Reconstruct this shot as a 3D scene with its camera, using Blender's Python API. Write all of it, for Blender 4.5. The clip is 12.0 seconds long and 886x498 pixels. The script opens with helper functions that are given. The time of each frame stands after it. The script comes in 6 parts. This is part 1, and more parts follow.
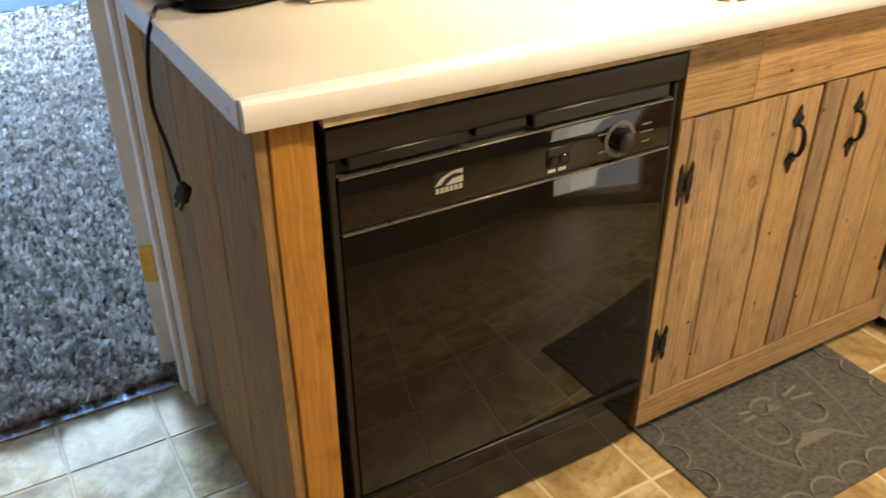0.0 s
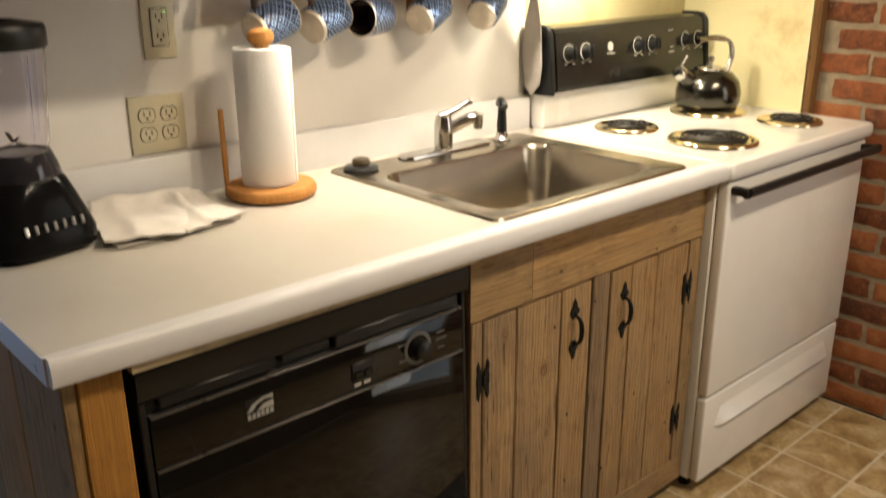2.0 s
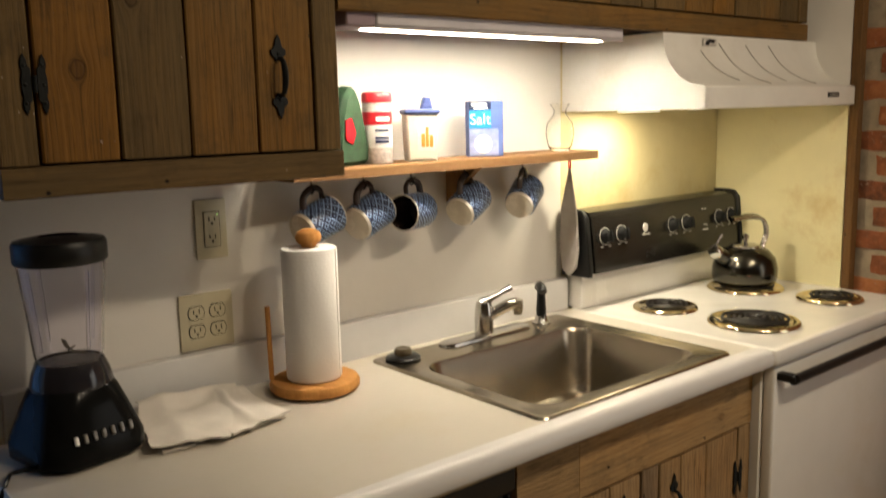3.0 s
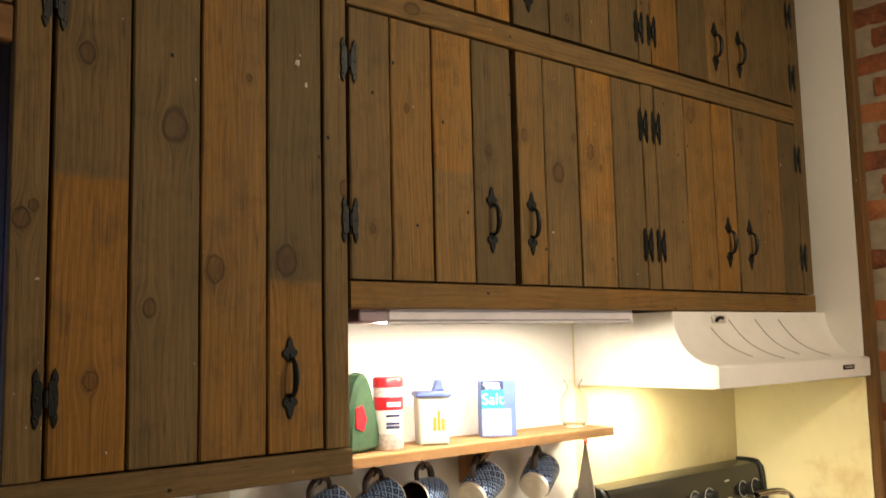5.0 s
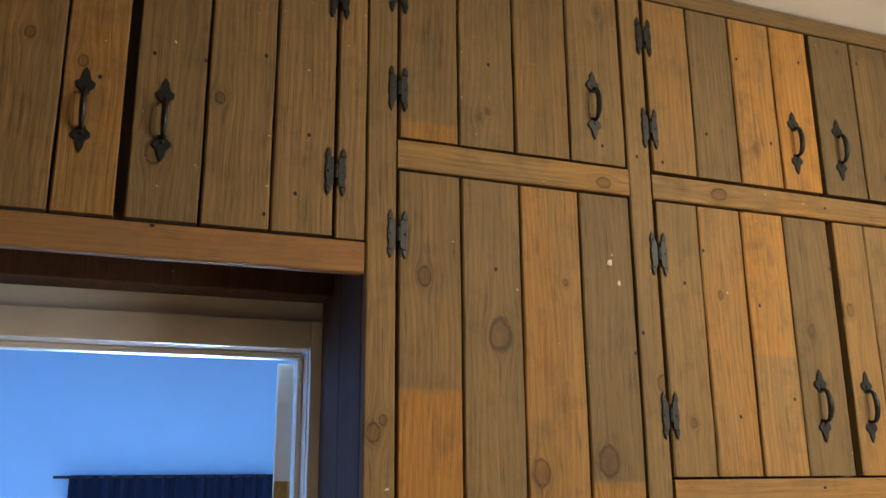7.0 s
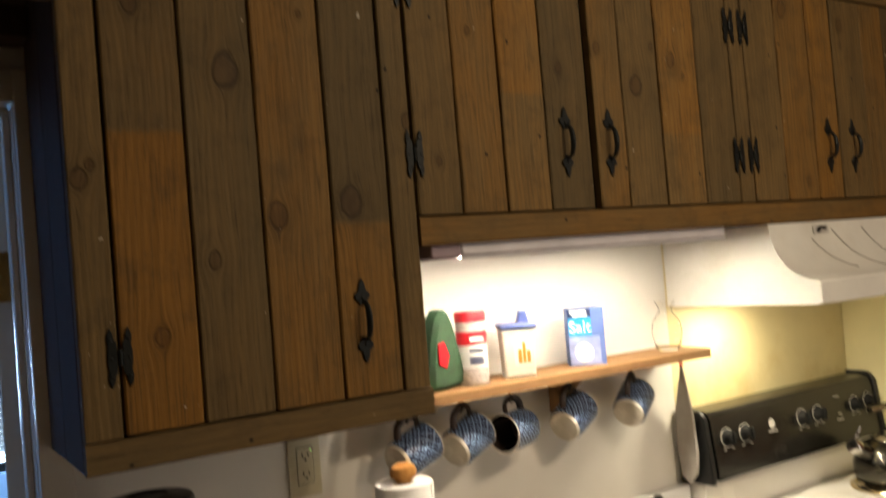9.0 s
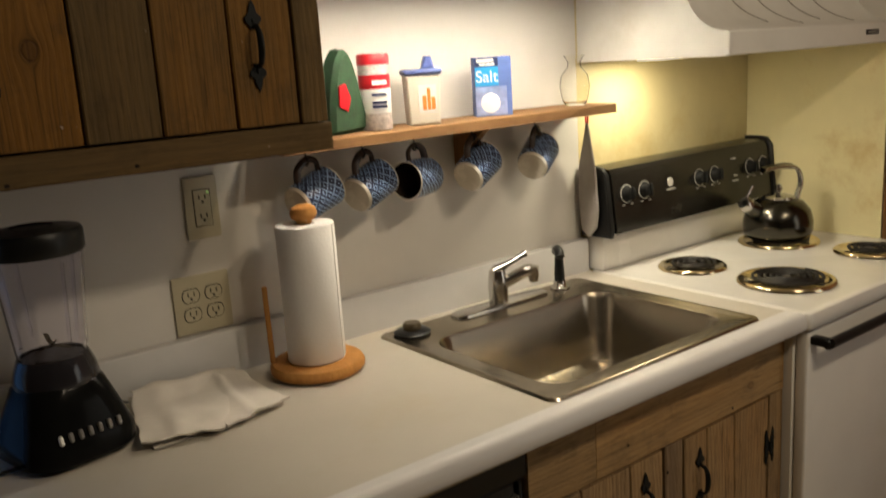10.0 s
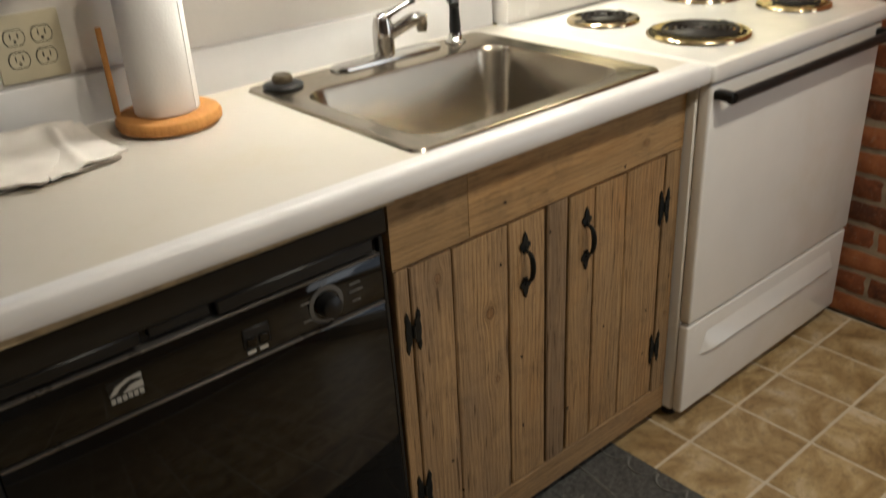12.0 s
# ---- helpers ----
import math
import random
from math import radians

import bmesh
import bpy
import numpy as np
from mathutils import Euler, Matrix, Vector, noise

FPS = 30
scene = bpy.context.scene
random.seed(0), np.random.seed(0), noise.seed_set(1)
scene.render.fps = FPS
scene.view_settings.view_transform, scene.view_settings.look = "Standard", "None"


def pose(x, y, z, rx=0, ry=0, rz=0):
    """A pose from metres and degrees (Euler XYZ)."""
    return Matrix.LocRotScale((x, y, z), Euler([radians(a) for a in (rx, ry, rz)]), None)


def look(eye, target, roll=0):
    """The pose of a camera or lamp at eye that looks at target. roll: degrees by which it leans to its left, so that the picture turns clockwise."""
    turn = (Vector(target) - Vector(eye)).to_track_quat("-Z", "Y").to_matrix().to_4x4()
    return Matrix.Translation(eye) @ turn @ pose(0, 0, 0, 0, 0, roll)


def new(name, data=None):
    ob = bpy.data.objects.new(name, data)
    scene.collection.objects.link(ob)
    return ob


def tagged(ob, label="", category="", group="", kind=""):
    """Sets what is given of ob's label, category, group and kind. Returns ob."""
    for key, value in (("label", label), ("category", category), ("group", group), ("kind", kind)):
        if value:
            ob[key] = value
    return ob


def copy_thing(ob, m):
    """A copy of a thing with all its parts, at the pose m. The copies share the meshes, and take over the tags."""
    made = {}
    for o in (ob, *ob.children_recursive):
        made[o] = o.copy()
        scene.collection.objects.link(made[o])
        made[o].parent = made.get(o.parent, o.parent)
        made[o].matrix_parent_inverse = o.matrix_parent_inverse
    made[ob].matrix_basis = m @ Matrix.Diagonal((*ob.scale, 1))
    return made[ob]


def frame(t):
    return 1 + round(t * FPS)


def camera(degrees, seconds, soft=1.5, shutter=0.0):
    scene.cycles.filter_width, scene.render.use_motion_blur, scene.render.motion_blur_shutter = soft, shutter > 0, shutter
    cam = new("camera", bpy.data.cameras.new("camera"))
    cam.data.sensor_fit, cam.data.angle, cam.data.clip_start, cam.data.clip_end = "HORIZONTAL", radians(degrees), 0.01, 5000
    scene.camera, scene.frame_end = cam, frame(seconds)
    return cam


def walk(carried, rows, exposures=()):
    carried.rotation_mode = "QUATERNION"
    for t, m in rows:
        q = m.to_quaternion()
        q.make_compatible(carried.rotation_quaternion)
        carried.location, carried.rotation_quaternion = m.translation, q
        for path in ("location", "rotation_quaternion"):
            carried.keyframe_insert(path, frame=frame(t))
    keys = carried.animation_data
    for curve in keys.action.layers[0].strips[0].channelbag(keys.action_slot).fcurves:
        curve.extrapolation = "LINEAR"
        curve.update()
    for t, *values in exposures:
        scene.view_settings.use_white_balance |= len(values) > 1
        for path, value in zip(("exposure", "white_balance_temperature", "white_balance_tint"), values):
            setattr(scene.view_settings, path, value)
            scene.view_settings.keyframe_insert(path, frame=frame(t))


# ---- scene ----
cam = camera(54.1, 12.0, shutter=0.4)
PATH = [
    (0, (-0.249, -1.561, 1.283), (0.617, -0.078, 0.258), -0.0),
    (0.5, (-0.239, -1.613, 1.303), (0.746, -0.164, 0.339), 0.7),
    (1, (-0.233, -1.645, 1.319), (0.872, -0.249, 0.409), -0.3),
    (1.5, (-0.243, -1.667, 1.346), (0.961, -0.297, 0.525), -0.0),
    (2, (-0.257, -1.658, 1.385), (1.012, -0.255, 0.735), -0.3),
    (2.5, (-0.262, -1.645, 1.445), (1.017, -0.183, 0.967), -1.1),
    (3, (-0.266, -1.637, 1.475), (1.006, -0.127, 1.159), -1.3),
    (3.5, (-0.259, -1.62, 1.506), (1.012, -0.083, 1.364), -1.3),
    (3.7, (-0.258, -1.62, 1.524), (1.013, -0.078, 1.443), -1.1),
    (5.3, (-0.248, -1.64, 1.606), (1.006, -0.104, 1.868), -1.5),
    (5.5, (-0.252, -1.641, 1.617), (0.994, -0.105, 1.915), -1.7),
    (6, (-0.28, -1.641, 1.65), (0.871, -0.058, 2.059), -2.5),
    (6.5, (-0.332, -1.643, 1.702), (0.465, 0.123, 2.194), -0.9),
    (6.7, (-0.336, -1.648, 1.71), (0.35, 0.16, 2.221), -0.4),
    (8.3, (-0.22, -1.661, 1.695), (0.665, 0.088, 2.097), -3.1),
    (8.5, (-0.215, -1.632, 1.693), (0.773, 0.084, 1.977), -3.6),
    (8.8, (-0.188, -1.611, 1.62), (0.87, 0.079, 1.779), -4.5),
    (9, (-0.178, -1.608, 1.61), (0.91, 0.07, 1.656), -4.7),
    (9.5, (-0.153, -1.598, 1.542), (1.01, 0.008, 1.282), -4.2),
    (10, (-0.142, -1.596, 1.504), (1.043, -0.044, 1.069), -3.7),
    (10.5, (-0.126, -1.59, 1.468), (1.077, -0.105, 0.877), -3.5),
    (11, (-0.11, -1.589, 1.446), (1.119, -0.156, 0.784), -3.1),
    (11.5, (-0.035, -1.59, 1.422), (1.197, -0.191, 0.699), -2.8),
    (12, (0.049, -1.603, 1.384), (1.188, -0.223, 0.489), -3.1),
]
EXPOSURES = [(0, 0.88, 7250, 10), (1, 0.18, 6750, 10), (1.5, 0.08, 6300, 10), (3, -1.03, 6400, 10), (3.7, -1.2, 6500, 10), (5.5, -0.14, 6500, 10), (6, 0.13, 6450, 10), (6.5, 0.84, 6050, 10), (8.3, 0.84, 6600, 10), (8.5, 0.44, 6800, 10),
             (9, -1.02, 6500, 10), (9.5, -1.9, 6550, 10), (10.5, -1.12, 6050, 9), (11, -1.0, 5700, 9), (11.5, -0.88, 5750, 9), (12, -0.62, 5550, 8)]
walk(cam, [(t, look(eye, target, roll)) for t, eye, target, roll in PATH], EXPOSURES)

# ---- numbers of the plan ----
TOP = 0.913          # counter height
CEIL = 2.69
FACE = -0.327        # face of the wall cabinets
BASE = -0.595        # face of the base cabinets
BRICK_X = 2.35

# ---- world and lights ----
world = bpy.data.worlds.new("sky")
scene.world = world
world.use_nodes = True
wn = world.node_tree
sky = wn.nodes.new("ShaderNodeTexSky")
sky.sky_type = "NISHITA"
sky.sun_disc = False
sky.sun_elevation, sky.sun_rotation = radians(35), radians(200)
wn.nodes["Background"].inputs[1].default_value = 0.08
wn.links.new(sky.outputs[0], wn.nodes["Background"].inputs[0])


def area_lamp(name, m, sx, sy, power, colour):
    data = bpy.data.lights.new(name, "AREA")
    data.shape, data.size, data.size_y, data.energy, data.color = "RECTANGLE", sx, sy, power, colour
    ob = new(name, data)
    ob.matrix_world = m
    return ob


# daylight in the window of the carpeted room, daylight in the kitchen window, and the two bulbs of the kitchen's ceiling lamp
area_lamp("window_daylight", look((0.0, 3.52, 1.15), (-0.6, 1.4, 0.1)), 0.8, 0.8, 280, (0.46, 0.70, 1.0))
area_lamp("kitchen_window_daylight", look((2.33, -2.2, 1.05), (0.6, -1.0, 0.75)), 0.95, 1.75, 15, (1.0, 0.92, 0.80))

area_lamp("ceiling_lamp_light", look((1.32, -1.85, 2.52), (1.32, -0.95, 0.9)), 0.08, 0.08, 24.5, (1.0, 0.82, 0.58))
area_lamp("ceiling_lamp_light", look((0.85, -1.95, 2.52), (0.90, -1.00, 0.9)), 0.08, 0.08, 16, (1.0, 0.82, 0.58))
area_lamp("hood_lamp_light", look((1.70, -0.15, 1.4555), (1.70, -0.13, 0.9)), 0.08, 0.05, 7.0, (1.0, 0.88, 0.62))

# ---- materials ----


def material(name):
    m = bpy.data.materials.new(name)
    m.use_nodes = True
    nt = m.node_tree
    return m, nt, nt.nodes["Principled BSDF"]


def node(nt, kind, ins=None, **attrs):
    n = nt.nodes.new(kind)
    if "operation" in attrs:
        n.operation = attrs["operation"]
    if "noise_dimensions" in attrs:
        n.noise_dimensions = attrs["noise_dimensions"]
    if "voronoi_dimensions" in attrs:
        n.voronoi_dimensions = attrs["voronoi_dimensions"]
    if "distance" in attrs:
        n.distance = attrs["distance"]
    if "bands_direction" in attrs:
        n.bands_direction = attrs["bands_direction"]
    for k, v in (ins or {}).items():
        if hasattr(v, "is_output"):
            nt.links.new(v, n.inputs[k])
        else:
            n.inputs[k].default_value = v
    return n


def ramp(nt, fac, stops):
    n = nt.nodes.new("ShaderNodeValToRGB")
    el = n.color_ramp.elements
    while len(el) < len(stops):
        el.new(0.5)
    for e, (p, c) in zip(el, stops):
        e.position, e.color = p, (*c, 1) if len(c) == 3 else c
    nt.links.new(fac, n.inputs[0])
    return n.outputs[0]


def mixc(nt, fac, a, b, blend="MIX"):
    n = nt.nodes.new("ShaderNodeMix")
    n.data_type, n.blend_type = "RGBA", blend
    for sock, v in ((n.inputs[0], fac), (n.inputs[6], a), (n.inputs[7], b)):
        if hasattr(v, "is_output"):
            nt.links.new(v, sock)
        else:
            sock.default_value = (*v, 1) if isinstance(v, tuple) and len(v) == 3 else v
    return n.outputs[2]


def math_(nt, op, a, b=0.0, c=0.0):
    n = nt.nodes.new("ShaderNodeMath")
    n.operation = op
    for i, v in enumerate((a, b, c)):
        if hasattr(v, "is_output"):
            nt.links.new(v, n.inputs[i])
        else:
            n.inputs[i].default_value = v
    return n.outputs[0]


def bump(nt, bsdf, height, strength, distance=0.002):
    b = node(nt, "ShaderNodeBump", {"Strength": strength, "Distance": distance, "Height": height})
    nt.links.new(b.outputs[0], bsdf.inputs["Normal"])


def plain(name, colour, rough=0.5, metal=0.0, vary=0.12, scale=9.0, bumps=0.0, bump_scale=180.0, coat=0.0, dirt=None, even=False):
    """A surface with mottling at two scales, worn gloss and fine relief."""
    m, nt, b = material(name)
    co = node(nt, "ShaderNodeTexCoord").outputs["Object"]
    n1 = node(nt, "ShaderNodeTexNoise", {"Vector": co, "Scale": scale, "Detail": 5.0, "Roughness": 0.6}).outputs[0]
    n2 = node(nt, "ShaderNodeTexNoise", {"Vector": co, "Scale": bump_scale, "Detail": 3.0}).outputs[0]
    lo = tuple(c * (1 - vary) for c in colour)
    hi = tuple(min(1, c * (1 + vary)) for c in colour)
    col = ramp(nt, n1, [(0.3, lo), (0.7, hi)])
    if dirt:
        n3 = node(nt, "ShaderNodeTexNoise", {"Vector": co, "Scale": 3.1, "Detail": 6.0, "Roughness": 0.68}).outputs[0]
        col = mixc(nt, ramp(nt, n3, [(0.52, (0, 0, 0)), (0.75, (1, 1, 1))]), col, dirt)
    nt.links.new(col, b.inputs["Base Color"])
    b.inputs["Metallic"].default_value = metal
    nt.links.new(node(nt, "ShaderNodeMapRange", {"Value": n1, "From Min": 0.3, "From Max": 0.7, "To Min": max(0.02, rough * (0.96 if even else 0.8)), "To Max": min(1, rough * (1.04 if even else 1.25))}).outputs[0], b.inputs["Roughness"])
    b.inputs["Coat Weight"].default_value = coat
    if bumps:
        bump(nt, b, n2, bumps)
    return m


def barn_wood(name, grey, tan, orange, dark, checks=0.3, grain=1.0):
    """Reclaimed boards, grain along local z. The object's colour carries warmth, lightness, the height of a stain line and the warmth below it;
    two UV layers give the distance to two knots, round which the grain flows."""
    m, nt, b = material(name)
    co = node(nt, "ShaderNodeTexCoord").outputs["Object"]
    info = node(nt, "ShaderNodeObjectInfo")
    rnd = info.outputs["Random"]
    spec = node(nt, "ShaderNodeSeparateColor", {"Color": info.outputs["Color"]}).outputs
    shift = node(nt, "ShaderNodeVectorMath", {0: node(nt, "ShaderNodeTexWhiteNoise", {"W": rnd}, noise_dimensions="1D").outputs["Color"], 1: (17.0, 5.0, 31.0)}, operation="MULTIPLY").outputs[0]
    p = node(nt, "ShaderNodeVectorMath", {0: co, 1: shift}, operation="ADD").outputs[0]
    sep = node(nt, "ShaderNodeSeparateXYZ", {"Vector": p}).outputs
    wob = math_(nt, "SUBTRACT", node(nt, "ShaderNodeTexNoise", {"Vector": p, "Scale": 38.0, "Detail": 3.0}).outputs[0], 0.5)
    psi, knot, halo, swirl = sep[0], 0.0, 0.0, 0.0
    for layer in ("knot_a", "knot_b"):
        uv = nt.nodes.new("ShaderNodeUVMap")
        uv.uv_map = layer
        k = node(nt, "ShaderNodeSeparateXYZ", {"Vector": uv.outputs[0]}).outputs
        vz = math_(nt, "MULTIPLY", k[1], 0.72)
        d2 = math_(nt, "ADD", math_(nt, "MULTIPLY", k[0], k[0]), math_(nt, "MULTIPLY", vz, vz))
        d = math_(nt, "ADD", math_(nt, "SQRT", d2), math_(nt, "MULTIPLY", wob, 0.9))
        psi = math_(nt, "SUBTRACT", psi, math_(nt, "MULTIPLY", math_(nt, "DIVIDE", k[0], math_(nt, "MAXIMUM", d2, 0.8)), 0.016))
        knot = math_(nt, "MAXIMUM", knot, node(nt, "ShaderNodeMapRange", {"Value": d, "From Min": 0.75, "From Max": 1.05, "To Min": 1.0, "To Max": 0.0}).outputs[0])
        halo = math_(nt, "MAXIMUM", halo, node(nt, "ShaderNodeMapRange", {"Value": d, "From Min": 0.9, "From Max": 3.6, "To Min": 1.0, "To Max": 0.0}).outputs[0])
        rim = node(nt, "ShaderNodeMapRange", {"Value": math_(nt, "ABSOLUTE", math_(nt, "SUBTRACT", d, 0.95)), "From Min": 0.0, "From Max": 0.22, "To Min": 1.0, "To Max": 0.0}).outputs[0]
        swirl = math_(nt, "MAXIMUM", swirl, rim)
    gp = node(nt, "ShaderNodeCombineXYZ", {"X": psi, "Y": sep[1], "Z": math_(nt, "MULTIPLY", sep[2], 0.022)}).outputs[0]
    soft = node(nt, "ShaderNodeVectorMath", {0: p, 1: (1.0, 1.0, 0.4)}, operation="MULTIPLY").outputs[0]
    fine = node(nt, "ShaderNodeTexNoise", {"Vector": gp, "Scale": 400.0, "Detail": 5.0, "Roughness": 0.7}).outputs[0]
    mid = node(nt, "ShaderNodeTexNoise", {"Vector": gp, "Scale": 60.0, "Detail": 3.0, "Distortion": 0.5}).outputs[0]
    big = node(nt, "ShaderNodeTexNoise", {"Vector": soft, "Scale": 8.0, "Detail": 6.0, "Roughness": 0.62}).outputs[0]
    blot = node(nt, "ShaderNodeTexNoise", {"Vector": p, "Scale": 17.0, "Detail": 6.0, "Roughness": 0.7}).outputs[0]
    bend = node(nt, "ShaderNodeTexNoise", {"Vector": soft, "Scale": 4.5, "Detail": 2.0}).outputs[0]
    arch = math_(nt, "SINE", math_(nt, "ADD", math_(nt, "MULTIPLY", psi, 560.0), math_(nt, "MULTIPLY", bend, 46.0)))
    # stain line across the board
    z_cut = math_(nt, "SUBTRACT", math_(nt, "MULTIPLY", spec[2], 2.0), 1.0)
    zz = math_(nt, "ADD", node(nt, "ShaderNodeSeparateXYZ", {"Vector": co}).outputs[2], math_(nt, "MULTIPLY", math_(nt, "SUBTRACT", fine, 0.5), 0.03))
    below = node(nt, "ShaderNodeMapRange", {"Value": math_(nt, "SUBTRACT", z_cut, zz), "From Min": -0.004, "From Max": 0.006}).outputs[0]
    warm = math_(nt, "ADD", math_(nt, "MULTIPLY", spec[0], math_(nt, "SUBTRACT", 1.0, below)), math_(nt, "MULTIPLY", info.outputs["Alpha"], below))
    warm = math_(nt, "ADD", warm, math_(nt, "MULTIPLY", math_(nt, "SUBTRACT", big, 0.5), 1.1))
    col = ramp(nt, warm, [(0.08, grey), (0.45, tan), (0.92, orange)])
    light = math_(nt, "MULTIPLY", math_(nt, "ADD", 0.55, math_(nt, "MULTIPLY", spec[1], 0.9)), math_(nt, "ADD", 0.70, math_(nt, "MULTIPLY", mid, 0.6)))
    lit = node(nt, "ShaderNodeCombineColor", {"Red": light, "Green": light, "Blue": light}).outputs[0]
    col = mixc(nt, 1.0, col, lit, "MULTIPLY")
    col = mixc(nt, ramp(nt, blot, [(0.50, (0, 0, 0)), (0.72, (0.55, 0.55, 0.55))]), col, mixc(nt, 0.5, grey, dark))
    col = mixc(nt, math_(nt, "MULTIPLY", math_(nt, "ADD", arch, 1.0), math_(nt, "MULTIPLY", big, 0.10 * grain)), col, dark)
    col = mixc(nt, ramp(nt, fine, [(0.32, (0.42 * grain,) * 3), (0.50, (0, 0, 0))]), col, dark)
    crack = node(nt, "ShaderNodeTexNoise", {"Vector": node(nt, "ShaderNodeCombineXYZ", {"X": psi, "Y": sep[1], "Z": math_(nt, "MULTIPLY", sep[2], 0.09)}).outputs[0], "Scale": 120.0, "Detail": 2.0}).outputs[0]
    col = mixc(nt, ramp(nt, crack, [(0.27, (checks, checks, checks)), (0.36, (0, 0, 0))]), col, dark)
    col = mixc(nt, math_(nt, "MULTIPLY", math_(nt, "MULTIPLY", halo, halo), 0.20), col, dark)
    col = mixc(nt, math_(nt, "MULTIPLY", knot, 0.34), col, (dark[0] * 3.2, dark[1] * 2.4, dark[2] * 1.9))
    col = mixc(nt, math_(nt, "MULTIPLY", swirl, 0.6), col, (dark[0] * 0.7, dark[1] * 0.6, dark[2] * 0.6))
    flat = node(nt, "ShaderNodeCombineXYZ", {"X": sep[0], "Y": math_(nt, "MULTIPLY", sep[2], 0.8), "Z": 0.0}).outputs[0]
    nails = node(nt, "ShaderNodeTexVoronoi", {"Vector": flat, "Scale": 8.0}, voronoi_dimensions="2D")
    hole = math_(nt, "MULTIPLY", math_(nt, "LESS_THAN", nails.outputs["Distance"], 0.024), math_(nt, "GREATER_THAN", node(nt, "ShaderNodeSeparateColor", {"Color": nails.outputs["Color"]}).outputs[1], 0.6))
    col = mixc(nt, hole, col, (0.008, 0.005, 0.004))
    sc = node(nt, "ShaderNodeTexNoise", {"Vector": p, "Scale": 75.0, "Detail": 2.0}).outputs[0]
    col = mixc(nt, ramp(nt, sc, [(0.765, (0, 0, 0)), (0.79, (0.7, 0.7, 0.7))]), col, (0.5, 0.42, 0.32))
    nt.links.new(col, b.inputs["Base Color"])
    b.inputs["Roughness"].default_value = 0.66
    b.inputs["Specular IOR Level"].default_value = 0.2
    h = math_(nt, "SUBTRACT", math_(nt, "ADD", fine, math_(nt, "ADD", math_(nt, "MULTIPLY", mid, 0.6), math_(nt, "MULTIPLY", arch, 0.12))), math_(nt, "ADD", hole, math_(nt, "MULTIPLY", swirl, 0.6)))
    bump(nt, b, h, 0.6, 0.002)
    return m


WOOD_UP = barn_wood("weathered_pine", (0.104, 0.070, 0.029), (0.152, 0.094, 0.034), (0.226, 0.107, 0.019), (0.016, 0.009, 0.004), 0.35, 1.25)
WOOD_BASE = barn_wood("weathered_oak", (0.27, 0.186, 0.110), (0.40, 0.258, 0.124), (0.44, 0.235, 0.085), (0.060, 0.034, 0.016), 0.75, 1.7)
WOOD_APRON = barn_wood("warm_oak_apron", (0.26, 0.18, 0.095), (0.40, 0.255, 0.115), (0.44, 0.235, 0.08), (0.055, 0.032, 0.016), 0.5, 1.5)
WOOD_POST = barn_wood("amber_pine", (0.26, 0.135, 0.038), (0.40, 0.195, 0.045), (0.47, 0.21, 0.032), (0.10, 0.045, 0.014), 0.4)
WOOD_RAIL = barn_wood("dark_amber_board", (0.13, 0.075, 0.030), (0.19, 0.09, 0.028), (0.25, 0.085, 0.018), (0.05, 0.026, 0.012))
WOOD_END = barn_wood("brown_end_boards", (0.23, 0.16, 0.078), (0.33, 0.205, 0.085), (0.45, 0.22, 0.055), (0.06, 0.035, 0.016), 0.6, 1.5)
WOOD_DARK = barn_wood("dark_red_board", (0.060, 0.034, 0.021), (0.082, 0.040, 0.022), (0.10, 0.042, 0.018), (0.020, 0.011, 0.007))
WOOD_SHELF = barn_wood("shelf_board", (0.26, 0.145, 0.065), (0.33, 0.18, 0.075), (0.38, 0.19, 0.06), (0.13, 0.065, 0.028))
MAPLE = barn_wood("turned_maple", (0.44, 0.20, 0.055), (0.52, 0.25, 0.07), (0.55, 0.25, 0.06), (0.36, 0.15, 0.04), 0.1)
WOODS = (WOOD_UP, WOOD_BASE, WOOD_APRON, WOOD_POST, WOOD_RAIL, WOOD_END, WOOD_DARK, WOOD_SHELF, MAPLE)
CARCASS = plain("cabinet_inside", (0.03, 0.022, 0.016), 0.9)
IRON = plain("black_iron", (0.0055, 0.0065, 0.006), 0.42, 0.0, 0.3, 60, 0.35, 320)
IRON.node_tree.nodes["Principled BSDF"].inputs["Specular IOR Level"].default_value = 0.22
LAMINATE = plain("off_white_laminate", (0.53, 0.49, 0.42), 0.36, 0, 0.05, 5, 0.04, 500, dirt=(0.50, 0.44, 0.34))
EDGE_WHITE = plain("laminate_edge", (0.66, 0.645, 0.63), 0.34, 0, 0.04, 8)
SPLASH = plain("backsplash_laminate", (0.68, 0.67, 0.66), 0.4, 0, 0.05, 8)
WALL = plain("white_plaster", (0.76, 0.73, 0.68), 0.55, 0, 0.04, 5, 0.45, 22)
DRIED_PAINT = plain("dried_paint", (0.36, 0.32, 0.26), 0.8, 0, 0.4, 200)
# invented brown for the unseen walls, so that they bounce less light
WALL_BROWN = plain("bounce_cutting_brown", (0.17, 0.11, 0.06), 0.6, 0, 0.15, 6, 0.2, 60)
WALL_FAR = plain("pale_blue_plaster", (0.30, 0.43, 0.60), 0.8, 0, 0.04, 4, 0.2, 90)
WALL_YELLOW = plain("yellowed_plaster", (0.70, 0.60, 0.33), 0.42, 0, 0.08, 5, 0.6, 16, dirt=(0.58, 0.43, 0.17))
